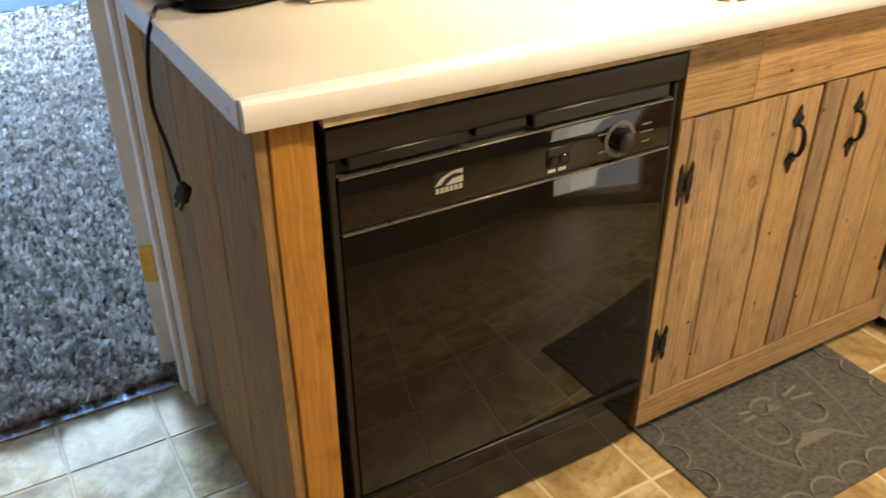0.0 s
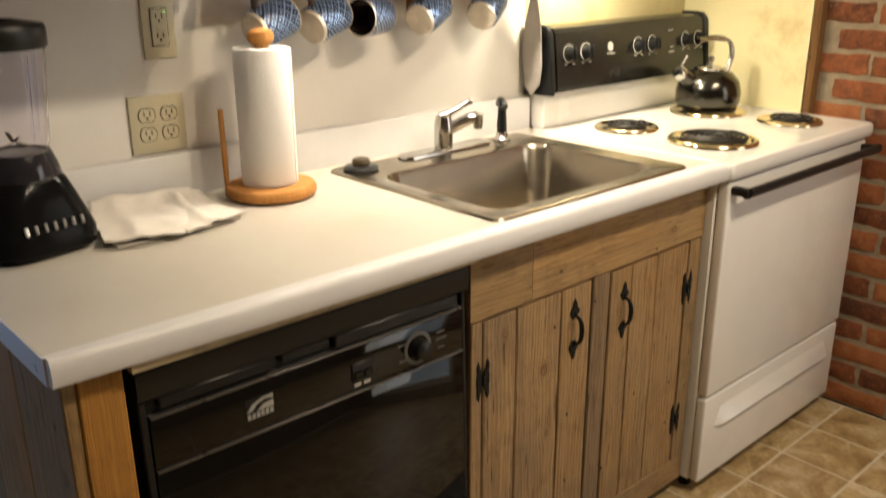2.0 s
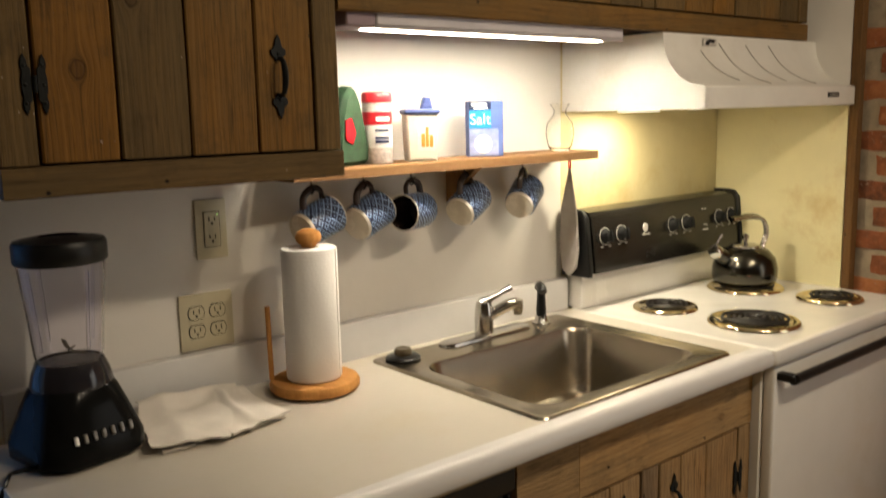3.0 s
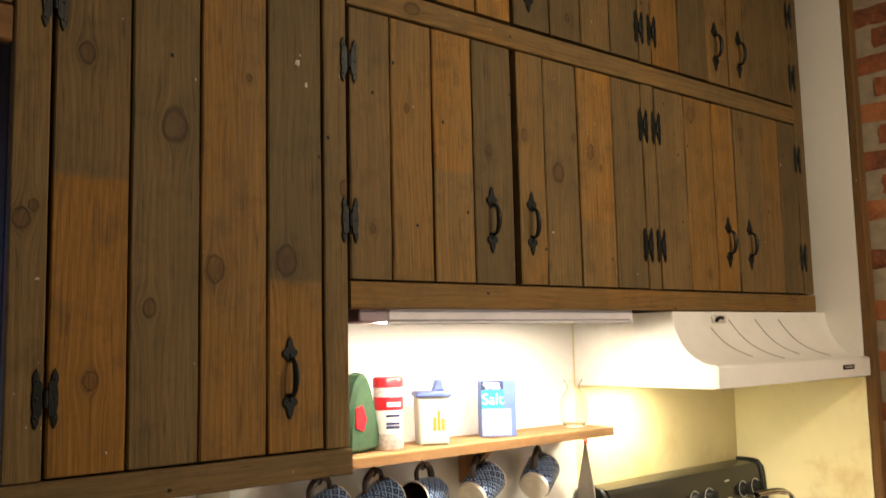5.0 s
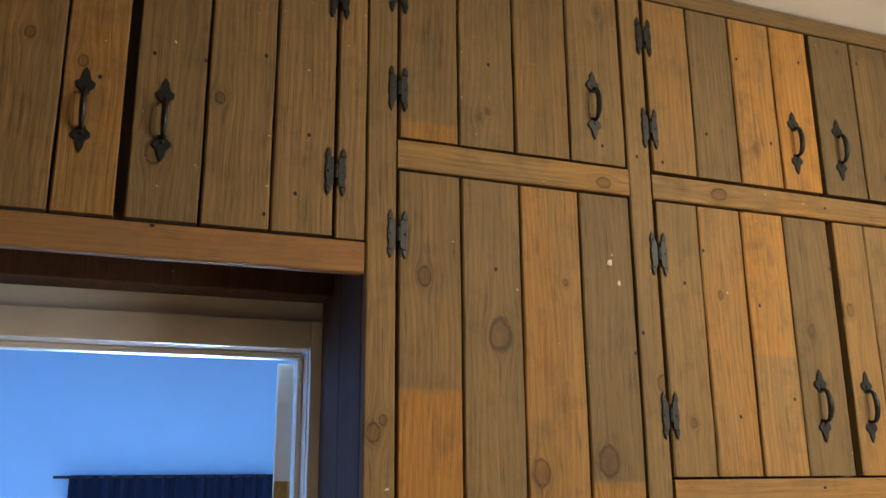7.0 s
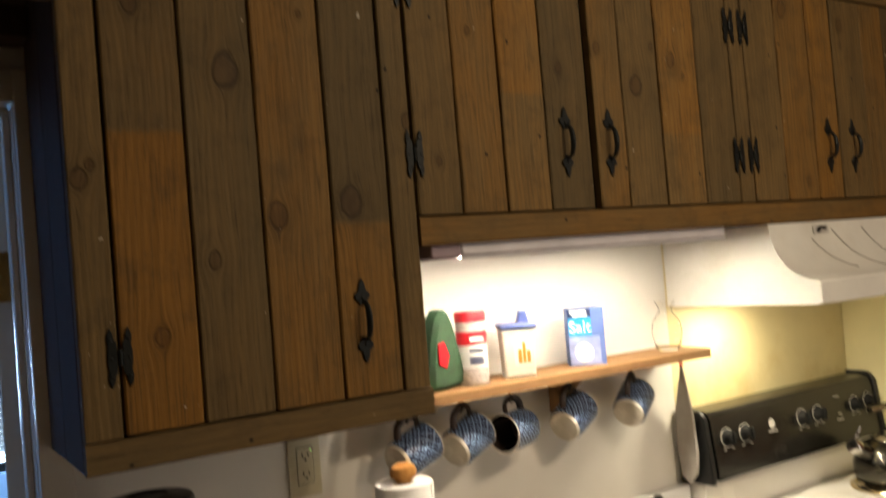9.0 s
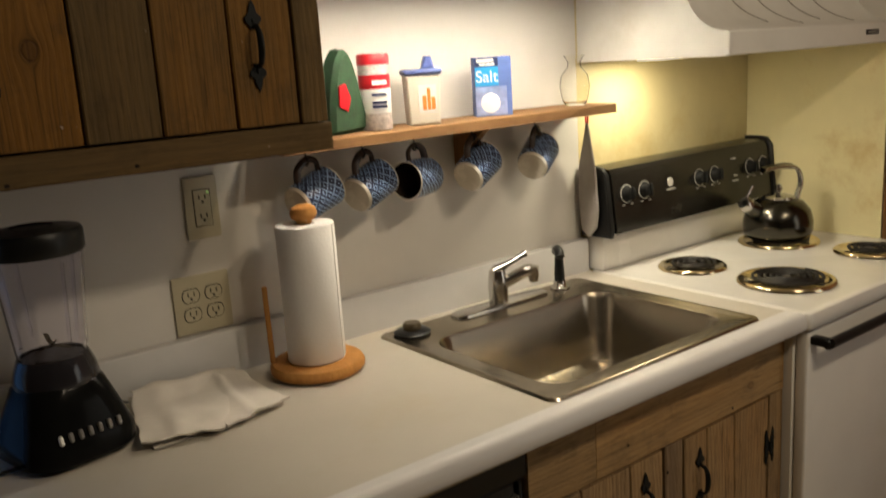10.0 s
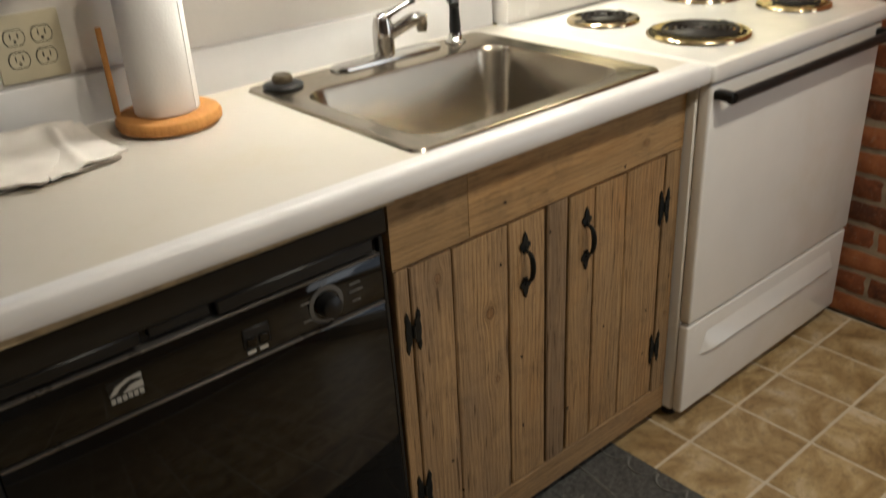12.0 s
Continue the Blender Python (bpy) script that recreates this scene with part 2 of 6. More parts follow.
PANEL_YELLOW = plain("yellowed_panel", (0.84, 0.76, 0.46), 0.4, 0, 0.07, 4, 0.15, 20, dirt=(0.60, 0.42, 0.15))
PAINT = plain("white_gloss_paint", (0.78, 0.74, 0.68), 0.35, 0, 0.05, 12, 0.12, 40, dirt=(0.70, 0.64, 0.54))
CEILING = plain("ceiling_white", (0.72, 0.70, 0.66), 0.9, 0, 0.04, 6, 0.4, 120)
ENAMEL = plain("white_enamel", (0.76, 0.74, 0.70), 0.22, 0, 0.03, 6, 0.0, coat=0.4, dirt=(0.72, 0.68, 0.60))
HOOD_WHITE = plain("hood_enamel", (0.74, 0.72, 0.67), 0.35, 0, 0.05, 9, 0.1, 300, dirt=(0.62, 0.58, 0.50))
GREASE = plain("grey_streak", (0.30, 0.27, 0.23), 0.6)
BLACK_GLOSS = plain("black_glass_enamel", (0.005, 0.0045, 0.004), 0.035, 0, 0.2, 14)
BLACK_GLOSS.node_tree.nodes["Principled BSDF"].inputs["Specular IOR Level"].default_value = 0.34
BLACK_BASE = plain("black_appliance_plastic", (0.007, 0.007, 0.007), 0.16, 0, 0.2, 14)
BLACK_BASE.node_tree.nodes["Principled BSDF"].inputs["Specular IOR Level"].default_value = 0.06
BLACK_MATT = plain("black_plastic", (0.009, 0.009, 0.009), 0.34, 0, 0.2, 20, 0.15, 500)
BLACK_GUARD = plain("black_panel", (0.012, 0.011, 0.009), 0.22, 0, 0.2, 12)
BLACK_MATT.node_tree.nodes["Principled BSDF"].inputs["Specular IOR Level"].default_value = 0.3
GREY_PRINT = plain("grey_print", (0.42, 0.40, 0.36), 0.5)
DIM_PRINT = plain("dim_grey_print", (0.13, 0.125, 0.115), 0.5)
SILVER_PRINT = plain("silver_badge", (0.62, 0.60, 0.56), 0.35, 0.3)
STEEL = plain("brushed_steel", (0.40, 0.35, 0.275), 0.25, 1.0, 0.05, 40, even=True)
CHROME = plain("chrome", (0.55, 0.53, 0.50), 0.16, 1.0, 0.05, 30)
DRIP = plain("drip_pan_chrome", (0.80, 0.68, 0.44), 0.12, 1.0, 0.08, 25, even=True)
COIL = plain("burner_coil", (0.025, 0.022, 0.02), 0.5, 0.4, 0.3, 40, 0.3, 300)
KETTLE = plain("dark_steel", (0.085, 0.08, 0.066), 0.2, 1.0, 0.08, 14, even=True)
BRASS = plain("brass", (0.60, 0.42, 0.15), 0.35, 1.0, 0.2, 40)
ALU = plain("threshold_metal", (0.50, 0.52, 0.56), 0.25, 1.0, 0.1, 40)
IVORY = plain("ivory_plastic", (0.56, 0.51, 0.36), 0.35, 0, 0.05, 20)
PAPER = plain("paper_towel", (0.82, 0.80, 0.77), 0.95, 0, 0.02, 10, 0.22, 160)
CLOTH = plain("off_white_cloth", (0.70, 0.65, 0.58), 0.95, 0, 0.06, 14, 0.5, 600)
RED = plain("red_plastic", (0.62, 0.018, 0.03), 0.35)
GREEN = plain("green_fabric", (0.030, 0.075, 0.035), 0.9, 0, 0.4, 40, 0.6, 300)
LABEL_WHITE = plain("white_label", (0.80, 0.79, 0.76), 0.5)
LABEL_BLUE = plain("blue_card", (0.10, 0.16, 0.42), 0.45, 0, 0.2, 20)
LABEL_CYAN = plain("cyan_card", (0.02, 0.30, 0.68), 0.45)
LABEL_NAVY = plain("navy_print", (0.015, 0.025, 0.09), 0.45)
LABEL_ORANGE = plain("orange_print", (0.62, 0.22, 0.03), 0.5, 0, 0.4, 90)
LABEL_BROWN = plain("brown_print", (0.10, 0.04, 0.02), 0.6)
PEPPER_BODY = plain("speckled_label", (0.55, 0.50, 0.47), 0.4, 0, 0.3, 120)
BLUE_LID = plain("blue_plastic", (0.10, 0.14, 0.36), 0.35)
POWDER = plain("cream_powder", (0.74, 0.66, 0.45), 0.7)
MUG_WHITE = plain("mug_glaze", (0.66, 0.60, 0.50), 0.25, 0, 0.05, 30)
# dark glaze of the handles, also painted inside the mugs as shade
MUG_INSIDE = plain("mug_handle_glaze_inside_shade", (0.05, 0.035, 0.03), 0.25)
MORTAR = plain("mortar", (0.29, 0.235, 0.165), 0.95, 0, 0.25, 25, 0.8, 200)
CURTAIN = plain("navy_curtain", (0.012, 0.018, 0.06), 0.95, 0, 0.3, 30, 0.6, 200)
GROUT = plain("grout", (0.62, 0.54, 0.40), 0.7, 0, 0.1, 20)
MAT_GREY = plain("charcoal_mat", (0.088, 0.086, 0.080), 0.95, 0, 0.6, 110, 0.9, 700)
MAT_LINE = plain("grey_mat_relief", (0.16, 0.155, 0.14), 0.9, 0, 0.25, 160, 0.9, 700)
SUBFLOOR = plain("subfloor", (0.16, 0.11, 0.08), 0.95)
GREY_FABRIC = plain("grey_quilt", (0.36, 0.33, 0.30), 0.95, 0, 0.1, 30, 0.5, 300)


def glow(name, colour, strength):
    m, nt, b = material(name)
    b.inputs["Base Color"].default_value = (0.8, 0.8, 0.8, 1)
    b.inputs["Emission Color"].default_value = (*colour, 1)
    b.inputs["Emission Strength"].default_value = strength
    return m


LED = glow("led_diffuser", (1.0, 0.88, 0.68), 330.0)
GREEN_LED = glow("green_indicator", (0.25, 1.0, 0.1), 2.0)
SKY_PANE = glow("daylight_blind", (0.60, 0.80, 1.0), 0.8)


def clear(name, colour, rough=0.03, ior=1.45):
    m, nt, b = material(name)
    b.inputs["Base Color"].default_value = (*colour, 1)
    b.inputs["Transmission Weight"].default_value = 1.0
    b.inputs["Roughness"].default_value = rough
    b.inputs["IOR"].default_value = ior
    return m


JAR = clear("clear_plastic", (0.93, 0.92, 0.97), 0.03, 1.2)
VASE_GLASS = clear("vase_glass", (0.99, 0.985, 0.96), 0.06, 1.13)
TUB = plain("frosted_plastic", (0.74, 0.70, 0.60), 0.35, 0, 0.04, 12)
TUB.node_tree.nodes["Principled BSDF"].inputs["Transmission Weight"].default_value = 0.25


def tile_vinyl():
    m, nt, b = material("slate_look_vinyl")
    co = node(nt, "ShaderNodeTexCoord").outputs["Object"]
    rnd = node(nt, "ShaderNodeObjectInfo").outputs["Random"]
    wn1 = node(nt, "ShaderNodeTexWhiteNoise", {"W": rnd}, noise_dimensions="1D").outputs["Color"]
    p = node(nt, "ShaderNodeVectorMath", {0: co, 1: node(nt, "ShaderNodeVectorMath", {0: wn1, 1: (9.0, 9.0, 9.0)}, operation="MULTIPLY").outputs[0]}, operation="ADD").outputs[0]
    a = node(nt, "ShaderNodeTexNoise", {"Vector": p, "Scale": 7.0, "Detail": 6.0, "Roughness": 0.62, "Distortion": 1.2}).outputs[0]
    f = node(nt, "ShaderNodeTexNoise", {"Vector": p, "Scale": 60.0, "Detail": 4.0, "Roughness": 0.7}).outputs[0]
    col = ramp(nt, a, [(0.28, (0.16, 0.098, 0.042)), (0.43, (0.36, 0.245, 0.105)), (0.54, (0.50, 0.37, 0.18)), (0.66, (0.64, 0.52, 0.33)), (0.76, (0.60, 0.54, 0.44))])
    col = mixc(nt, math_(nt, "MULTIPLY", rnd, 0.5), col, mixc(nt, 0.6, col, (0.27, 0.17, 0.08)))
    col = mixc(nt, ramp(nt, f, [(0.35, (0.4, 0.4, 0.4)), (0.5, (0, 0, 0))]), col, (0.13, 0.08, 0.045))
    nt.links.new(col, b.inputs["Base Color"])
    nt.links.new(node(nt, "ShaderNodeMapRange", {"Value": a, "From Min": 0.3, "From Max": 0.7, "To Min": 0.28, "To Max": 0.5}).outputs[0], b.inputs["Roughness"])
    bump(nt, b, math_(nt, "ADD", a, math_(nt, "MULTIPLY", f, 0.3)), 0.35, 0.003)
    return m


def brick_clay():
    m, nt, b = material("red_brick")
    co = node(nt, "ShaderNodeTexCoord").outputs["Object"]
    rnd = node(nt, "ShaderNodeObjectInfo").outputs["Random"]
    p = node(nt, "ShaderNodeVectorMath", {0: co, 1: node(nt, "ShaderNodeCombineXYZ", {"X": math_(nt, "MULTIPLY", rnd, 50.0), "Y": rnd, "Z": math_(nt, "MULTIPLY", rnd, 23.0)}).outputs[0]}, operation="ADD").outputs[0]
    a = node(nt, "ShaderNodeTexNoise", {"Vector": p, "Scale": 18.0, "Detail": 6.0, "Roughness": 0.7}).outputs[0]
    f = node(nt, "ShaderNodeTexNoise", {"Vector": p, "Scale": 90.0, "Detail": 4.0}).outputs[0]
    col = ramp(nt, math_(nt, "ADD", math_(nt, "MULTIPLY", a, 0.7), math_(nt, "MULTIPLY", rnd, 0.3)), [(0.3, (0.085, 0.030, 0.014)), (0.5, (0.25, 0.078, 0.027)), (0.7, (0.38, 0.145, 0.052))])
    col = mixc(nt, ramp(nt, f, [(0.60, (0, 0, 0)), (0.76, (0.5, 0.5, 0.5))]), col, (0.34, 0.26, 0.18))
    nt.links.new(col, b.inputs["Base Color"])
    b.inputs["Roughness"].default_value = 0.9
    bump(nt, b, math_(nt, "ADD", a, math_(nt, "MULTIPLY", f, 0.5)), 0.8, 0.006)
    return m


def mug_pattern():
    m, nt, b = material("blue_pattern_glaze")
    co = node(nt, "ShaderNodeTexCoord").outputs["Object"]
    sep = node(nt, "ShaderNodeSeparateXYZ", {"Vector": co})
    ang = math_(nt, "MULTIPLY", math_(nt, "ARCTAN2", sep.outputs[1], sep.outputs[0]), 0.04)
    row = math_(nt, "ADD", math_(nt, "FLOOR", math_(nt, "DIVIDE", ang, 0.0105)), math_(nt, "FLOOR", math_(nt, "DIVIDE", sep.outputs[2], 0.0105)))
    flip = math_(nt, "ABSOLUTE", math_(nt, "MODULO", row, 2.0))
    sgn = math_(nt, "SUBTRACT", math_(nt, "MULTIPLY", flip, 2.0), 1.0)
    w = math_(nt, "SINE", math_(nt, "MULTIPLY", math_(nt, "ADD", ang, math_(nt, "MULTIPLY", sep.outputs[2], sgn)), 560.0))
    col = ramp(nt, w, [(0.46, (0.005, 0.011, 0.045)), (0.56, (0.26, 0.38, 0.60))])
    nt.links.new(col, b.inputs["Base Color"])
    b.inputs["Roughness"].default_value = 0.3
    return m


def carpet_pile():
    m, nt, b = material("brown_shag")
    co = node(nt, "ShaderNodeTexCoord").outputs["Object"]
    isl = node(nt, "ShaderNodeNewGeometry").outputs["Random Per Island"]
    n = node(nt, "ShaderNodeTexNoise", {"Vector": co, "Scale": 24.0, "Detail": 4.0}).outputs[0]
    col = ramp(nt, math_(nt, "ADD", math_(nt, "MULTIPLY", isl, 0.3), math_(nt, "MULTIPLY", n, 0.78)), [(0.25, (0.09, 0.075, 0.065)), (0.55, (0.46, 0.43, 0.42)), (0.85, (0.85, 0.83, 0.80))])
    nt.links.new(col, b.inputs["Base Color"])
    b.inputs["Roughness"].default_value = 0.9
    return m


TILE, BRICK, MUG_BLUE, SHAG = tile_vinyl(), brick_clay(), mug_pattern(), carpet_pile()

# ---- builders ----
PLACE = {}


def thing(name, x=0.0, y=0.0, z=0.0, label="", category="", group="", kind=""):
    ob = new(name)
    ob.empty_display_size = 0.05
    ob.location = (x, y, z)
    PLACE[ob] = Vector((x, y, z))
    return tagged(ob, label, category, group, kind)


def smooth(me, angle=40):
    me.polygons.foreach_set("use_smooth", [True] * len(me.polygons))
    me.set_sharp_from_angle(angle=radians(angle))


def knot_layers(b, knots):
    """Two UV layers with the offset from two knots, in units of their radius."""
    for layer, (kx, kz, r) in zip(("knot_a", "knot_b"), (list(knots) + [(9.0, 9.0, 0.012)] * 2)[:2]):
        uv = b.loops.layers.uv.new(layer)
        for f in b.faces:
            for lp in f.loops:
                lp[uv].uv = ((lp.vert.co.x - kx) / r, (lp.vert.co.z - kz) / r)


def part(name, bm, mat, parent=None, label="", at=None, turn=None):
    """Links a bmesh as one mesh object. Its vertices are in world metres, or round the point at."""
    me = bpy.data.meshes.new(name)
    bm.normal_update()
    if mat in WOODS and not bm.loops.layers.uv:
        knot_layers(bm, ())
    bm.to_mesh(me)
    bm.free()
    smooth(me)
    for mm in (mat if isinstance(mat, (list, tuple)) else [mat]):
        me.materials.append(mm)
    return linked(name, me, parent, label, at, turn)


def linked(name, me, parent=None, label="", at=None, turn=None):
    ob = new(name, me)
    ob.color = (0.45, 0.5, 0.0, 0.45)
    w = Vector(at) if at is not None else Vector((0, 0, 0))
    if turn:
        ob.rotation_euler = [radians(a) for a in turn]
    PLACE[ob] = w
    if parent is not None:
        ob.parent = parent
        ob.location = w - PLACE[parent]
    else:
        ob.location = w
    if label:
        tagged(ob, label)
    return ob


def setting(ob, label, category):
    return tagged(ob, label, category, kind="structure")


def box(x0, x1, y0, y1, z0, z1, bevel=0.0, bm=None, segs=1):
    out = bm if bm is not None else bmesh.new()
    b = bmesh.new() if bm is not None else out
    vs = [b.verts.new((x, y, z)) for x in (x0, x1) for y in (y0, y1) for z in (z0, z1)]
    for f in ((0, 1, 3, 2), (4, 6, 7, 5), (0, 4, 5, 1), (2, 3, 7, 6), (0, 2, 6, 4), (1, 5, 7, 3)):
        b.faces.new([vs[i] for i in f])
    bmesh.ops.recalc_face_normals(b, faces=b.faces)
    if bevel:
        bmesh.ops.bevel(b, geom=b.edges[:], offset=bevel, segments=segs, profile=0.5, affect="EDGES")
    if bm is not None:
        merge(out, b)
    return out


def merge(into, b, m=None):
    if m is not None:
        b.transform(m)
    me = bpy.data.meshes.new("tmp")
    b.to_mesh(me)
    b.free()
    into.from_mesh(me)
    bpy.data.meshes.remove(me)
    return into


def lathe(profile, segs=32, bm=None, m=None):
    b = bmesh.new()
    rings = []
    for r, z in profile:
        if r < 1e-5:
            rings.append([b.verts.new((0, 0, z))])
        else:
            rings.append([b.verts.new((r * math.cos(2 * math.pi * i / segs), r * math.sin(2 * math.pi * i / segs), z)) for i in range(segs)])
    for a, c in zip(rings, rings[1:]):
        for i in range(segs):
            j = (i + 1) % segs
            if len(a) == 1 and len(c) == 1:
                continue
            if len(a) == 1:
                b.faces.new((a[0], c[j], c[i]))
            elif len(c) == 1:
                b.faces.new((a[i], a[j], c[0]))
            else:
                b.faces.new((a[i], a[j], c[j], c[i]))
    bmesh.ops.recalc_face_normals(b, faces=b.faces)
    if m is not None:
        b.transform(m)
    return merge(bm, b) if bm is not None else b


def curve_points(pts, steps=8):
    """A smooth line (Catmull-Rom) through the given points."""
    p = [Vector(q) for q in pts]
    p = [p[0] * 2 - p[1]] + p + [p[-1] * 2 - p[-2]]
    out = []
    for i in range(1, len(p) - 2):
        for k in range(steps):
            t = k / steps
            out.append(0.5 * ((2 * p[i]) + (p[i + 1] - p[i - 1]) * t + (2 * p[i - 1] - 5 * p[i] + 4 * p[i + 1] - p[i + 2]) * t * t + (3 * p[i] - p[i - 1] - 3 * p[i + 1] + p[i + 2]) * t ** 3))
    out.append(p[-2])
    return out


def tube(pts, radius, segs=10, bm=None, flat=1.0):
    """A round bar along a line; radius may be a list along it."""
    b = bmesh.new()
    pts = [Vector(p) for p in pts]
    n = len(pts)
    rad = radius if isinstance(radius, (list, tuple)) else [radius] * n
    side = None
    rings = []
    for i, p in enumerate(pts):
        d = (pts[min(i + 1, n - 1)] - pts[max(i - 1, 0)]).normalized()
        if side is None:
            side = d.orthogonal().normalized()
        side = (side - d * side.dot(d)).normalized()
        up = d.cross(side)
        r = rad[min(int(i * len(rad) / n), len(rad) - 1)] if len(rad) != n else rad[i]
        rings.append([b.verts.new(p + side * (r * math.cos(a)) + up * (r * flat * math.sin(a))) for a in [2 * math.pi * k / segs for k in range(segs)]])
    for a, c in zip(rings, rings[1:]):
        for i in range(segs):
            j = (i + 1) % segs
            b.faces.new((a[i], a[j], c[j], c[i]))
    b.faces.new(rings[0][::-1])
    b.faces.new(rings[-1])
    bmesh.ops.recalc_face_normals(b, faces=b.faces)
    return merge(bm, b) if bm is not None else b


def prism(outline, depth, bm=None, m=None, bevel=0.0):
    """An outline in x and z, given depth along y (from 0 to depth)."""
    b = bmesh.new()
    a = [b.verts.new((x, 0, z)) for x, z in outline]
    c = [b.verts.new((x, depth, z)) for x, z in outline]
    b.faces.new(a)
    b.faces.new(c[::-1])
    for i in range(len(a)):
        j = (i + 1) % len(a)
        b.faces.new((a[i], c[i], c[j], a[j]))
    bmesh.ops.recalc_face_normals(b, faces=b.faces)
    if bevel:
        bmesh.ops.bevel(b, geom=[e for e in b.edges if abs(e.verts[0].co.y - e.verts[1].co.y) < 1e-6], offset=bevel, segments=1, affect="EDGES")
    if m is not None:
        b.transform(m)
    return merge(bm, b) if bm is not None else b


RNG = random.Random(4)


def board(name, parent, x0, x1, z0, z1, y, mat, thick=0.018, along="z", label="", tone=None, knots=()):
    """A plank whose front lies at y, with its grain along z or x, and slightly uneven worn edges.
    tone: warmth, lightness and, where a stain line crosses it, that line's height and the warmth below."""
    w, l = (x1 - x0, z1 - z0) if along == "z" else (z1 - z0, x1 - x0)
    b = bmesh.new()
    k = 6
    cols = []
    for i in range(k + 1):
        zz = -l / 2 + l * i / k
        e0, e1 = RNG.uniform(0, 0.0014), RNG.uniform(0, 0.0014)
        xa, xb, c = -w / 2 + e0, w / 2 - e1, RNG.uniform(0.0016, 0.003)
        cols.append([b.verts.new(q) for q in ((xa, thick, zz), (xa, c, zz), (xa + c, 0, zz), (xb - c, 0, zz), (xb, c, zz), (xb, thick, zz))])
    for a, c in zip(cols, cols[1:]):
        for i in range(6):
            j = (i + 1) % 6
            b.faces.new((a[i], a[j], c[j], c[i]))
    b.faces.new(cols[0][::-1])
    b.faces.new(cols[-1])
    bmesh.ops.recalc_face_normals(b, faces=b.faces)
    cx, cz = (x0 + x1) / 2, (z0 + z1) / 2
    own = [(kx - cx, kz - cz, r) if along == "z" else (cz - kz, kx - cx, r) for kx, kz, r in knots]
    while len(own) < 2 and l > 0.3:
        own.append((RNG.uniform(-0.4, 0.4) * w, RNG.uniform(-0.45, 0.45) * l, RNG.uniform(0.004, 0.008)) if RNG.random() < 0.28 else (9.0, 9.0, 0.012))
    knot_layers(b, own)
    at = (cx, y + RNG.uniform(-0.0012, 0.0008), cz)
    ob = part(name, b, mat, parent, label, at, (0, 90, 0) if along == "x" else (0, 0, RNG.uniform(-0.25, 0.25)))
    t = tone or (RNG.uniform(0.15, 0.6), RNG.uniform(0.4, 0.6))
    cut = (t[2] - cz + 1) / 2 if len(t) > 2 else 0.0
    ob.color = (t[0], t[1], cut, t[3] if len(t) > 3 else t[0])
    return ob


def side_board(name, parent, x, y0, y1, z0, z1, mat, thick=0.018, tone=None):
    """A plank in a side panel that looks towards minus x, front at x."""
    ob = board(name, parent, -(y1 - y0) / 2, (y1 - y0) / 2, z0, z1, 0, mat, thick, tone=tone)
    w = Vector((x, (y0 + y1) / 2, (z0 + z1) / 2))
    PLACE[ob] = w
    ob.location = w - (PLACE[parent] if parent else Vector((0, 0, 0)))
    ob.rotation_euler = (0, 0, radians(-90))
    return ob


def spade(h, w):
    return [(0, h), (w * 0.35, h * 0.80), (w * 0.5, h * 0.55), (w, h * 0.42), (w * 0.95, h * 0.25), (w * 0.45, h * 0.1), (w * 0.45, 0),
            (-w * 0.45, 0), (-w * 0.45, h * 0.1), (-w * 0.95, h * 0.25), (-w, h * 0.42), (-w * 0.5, h * 0.55), (-w * 0.35, h * 0.80)]


def handle_mesh():
    b = bmesh.new()
    for s in (1, -1):
        prism([(x, s * (0.026 + z)) for x, z in spade(0.044, 0.0142)], -0.003, b, bevel=0.0008)
        lathe([(0.0, 0.0), (0.0034, 0.0), (0.0026, 0.0018), (0.0, 0.0024)], 8, b, Matrix.Translation((0, -0.003, s * 0.038)) @ Matrix.Rotation(radians(90), 4, "X"))
    arc = [(0, -0.002, 0.031)] + [(0, -0.004 - 0.018 * math.sin(math.pi * k / 10) ** 0.7, 0.031 * math.cos(math.pi * k / 10)) for k in range(1, 10)] + [(0, -0.002, -0.031)]
    tube(arc, [0.0034, 0.0038, 0.0044, 0.005, 0.0054, 0.0056, 0.0054, 0.005, 0.0044, 0.0038, 0.0034], 8, b, 0.8)
    me = bpy.data.meshes.new("handle")
    bmesh.ops.recalc_face_normals(b, faces=b.faces)
    b.to_mesh(me)
    b.free()
    smooth(me)
    me.materials.append(IRON)
    return me


def hinge_mesh():
    b = bmesh.new()
    half = [(0.004, 0.0), (0.004, 0.022), (0.0075, 0.026), (0.0085, 0.034), (0.0125, 0.0425), (0.0165, 0.034), (0.0175, 0.026), (0.0155, 0.018), (0.0175, 0.008)]
    full = half + [(x, -z) for x, z in half[::-1]]
    for s in (1, -1):
        prism([(s * x, z) for x, z in full], -0.0028, b, bevel=0.0007)
        for z in (0.026, -0.026, 0.0):
            lathe([(0.0, 0.0), (0.0026, 0.0), (0.002, 0.0013), (0.0, 0.0018)], 8, b, Matrix.Translation((s * 0.0125, -0.0028, z)) @ Matrix.Rotation(radians(90), 4, "X"))
    tube([(0, -0.003, -0.012), (0, -0.003, 0.012)], 0.0035, 8, b)
    bmesh.ops.recalc_face_normals(b, faces=b.faces)
    me = bpy.data.meshes.new("hinge")
    b.to_mesh(me)
    b.free()
    smooth(me)
    me.materials.append(IRON)
    return me


HANDLE, HINGE = handle_mesh(), hinge_mesh()


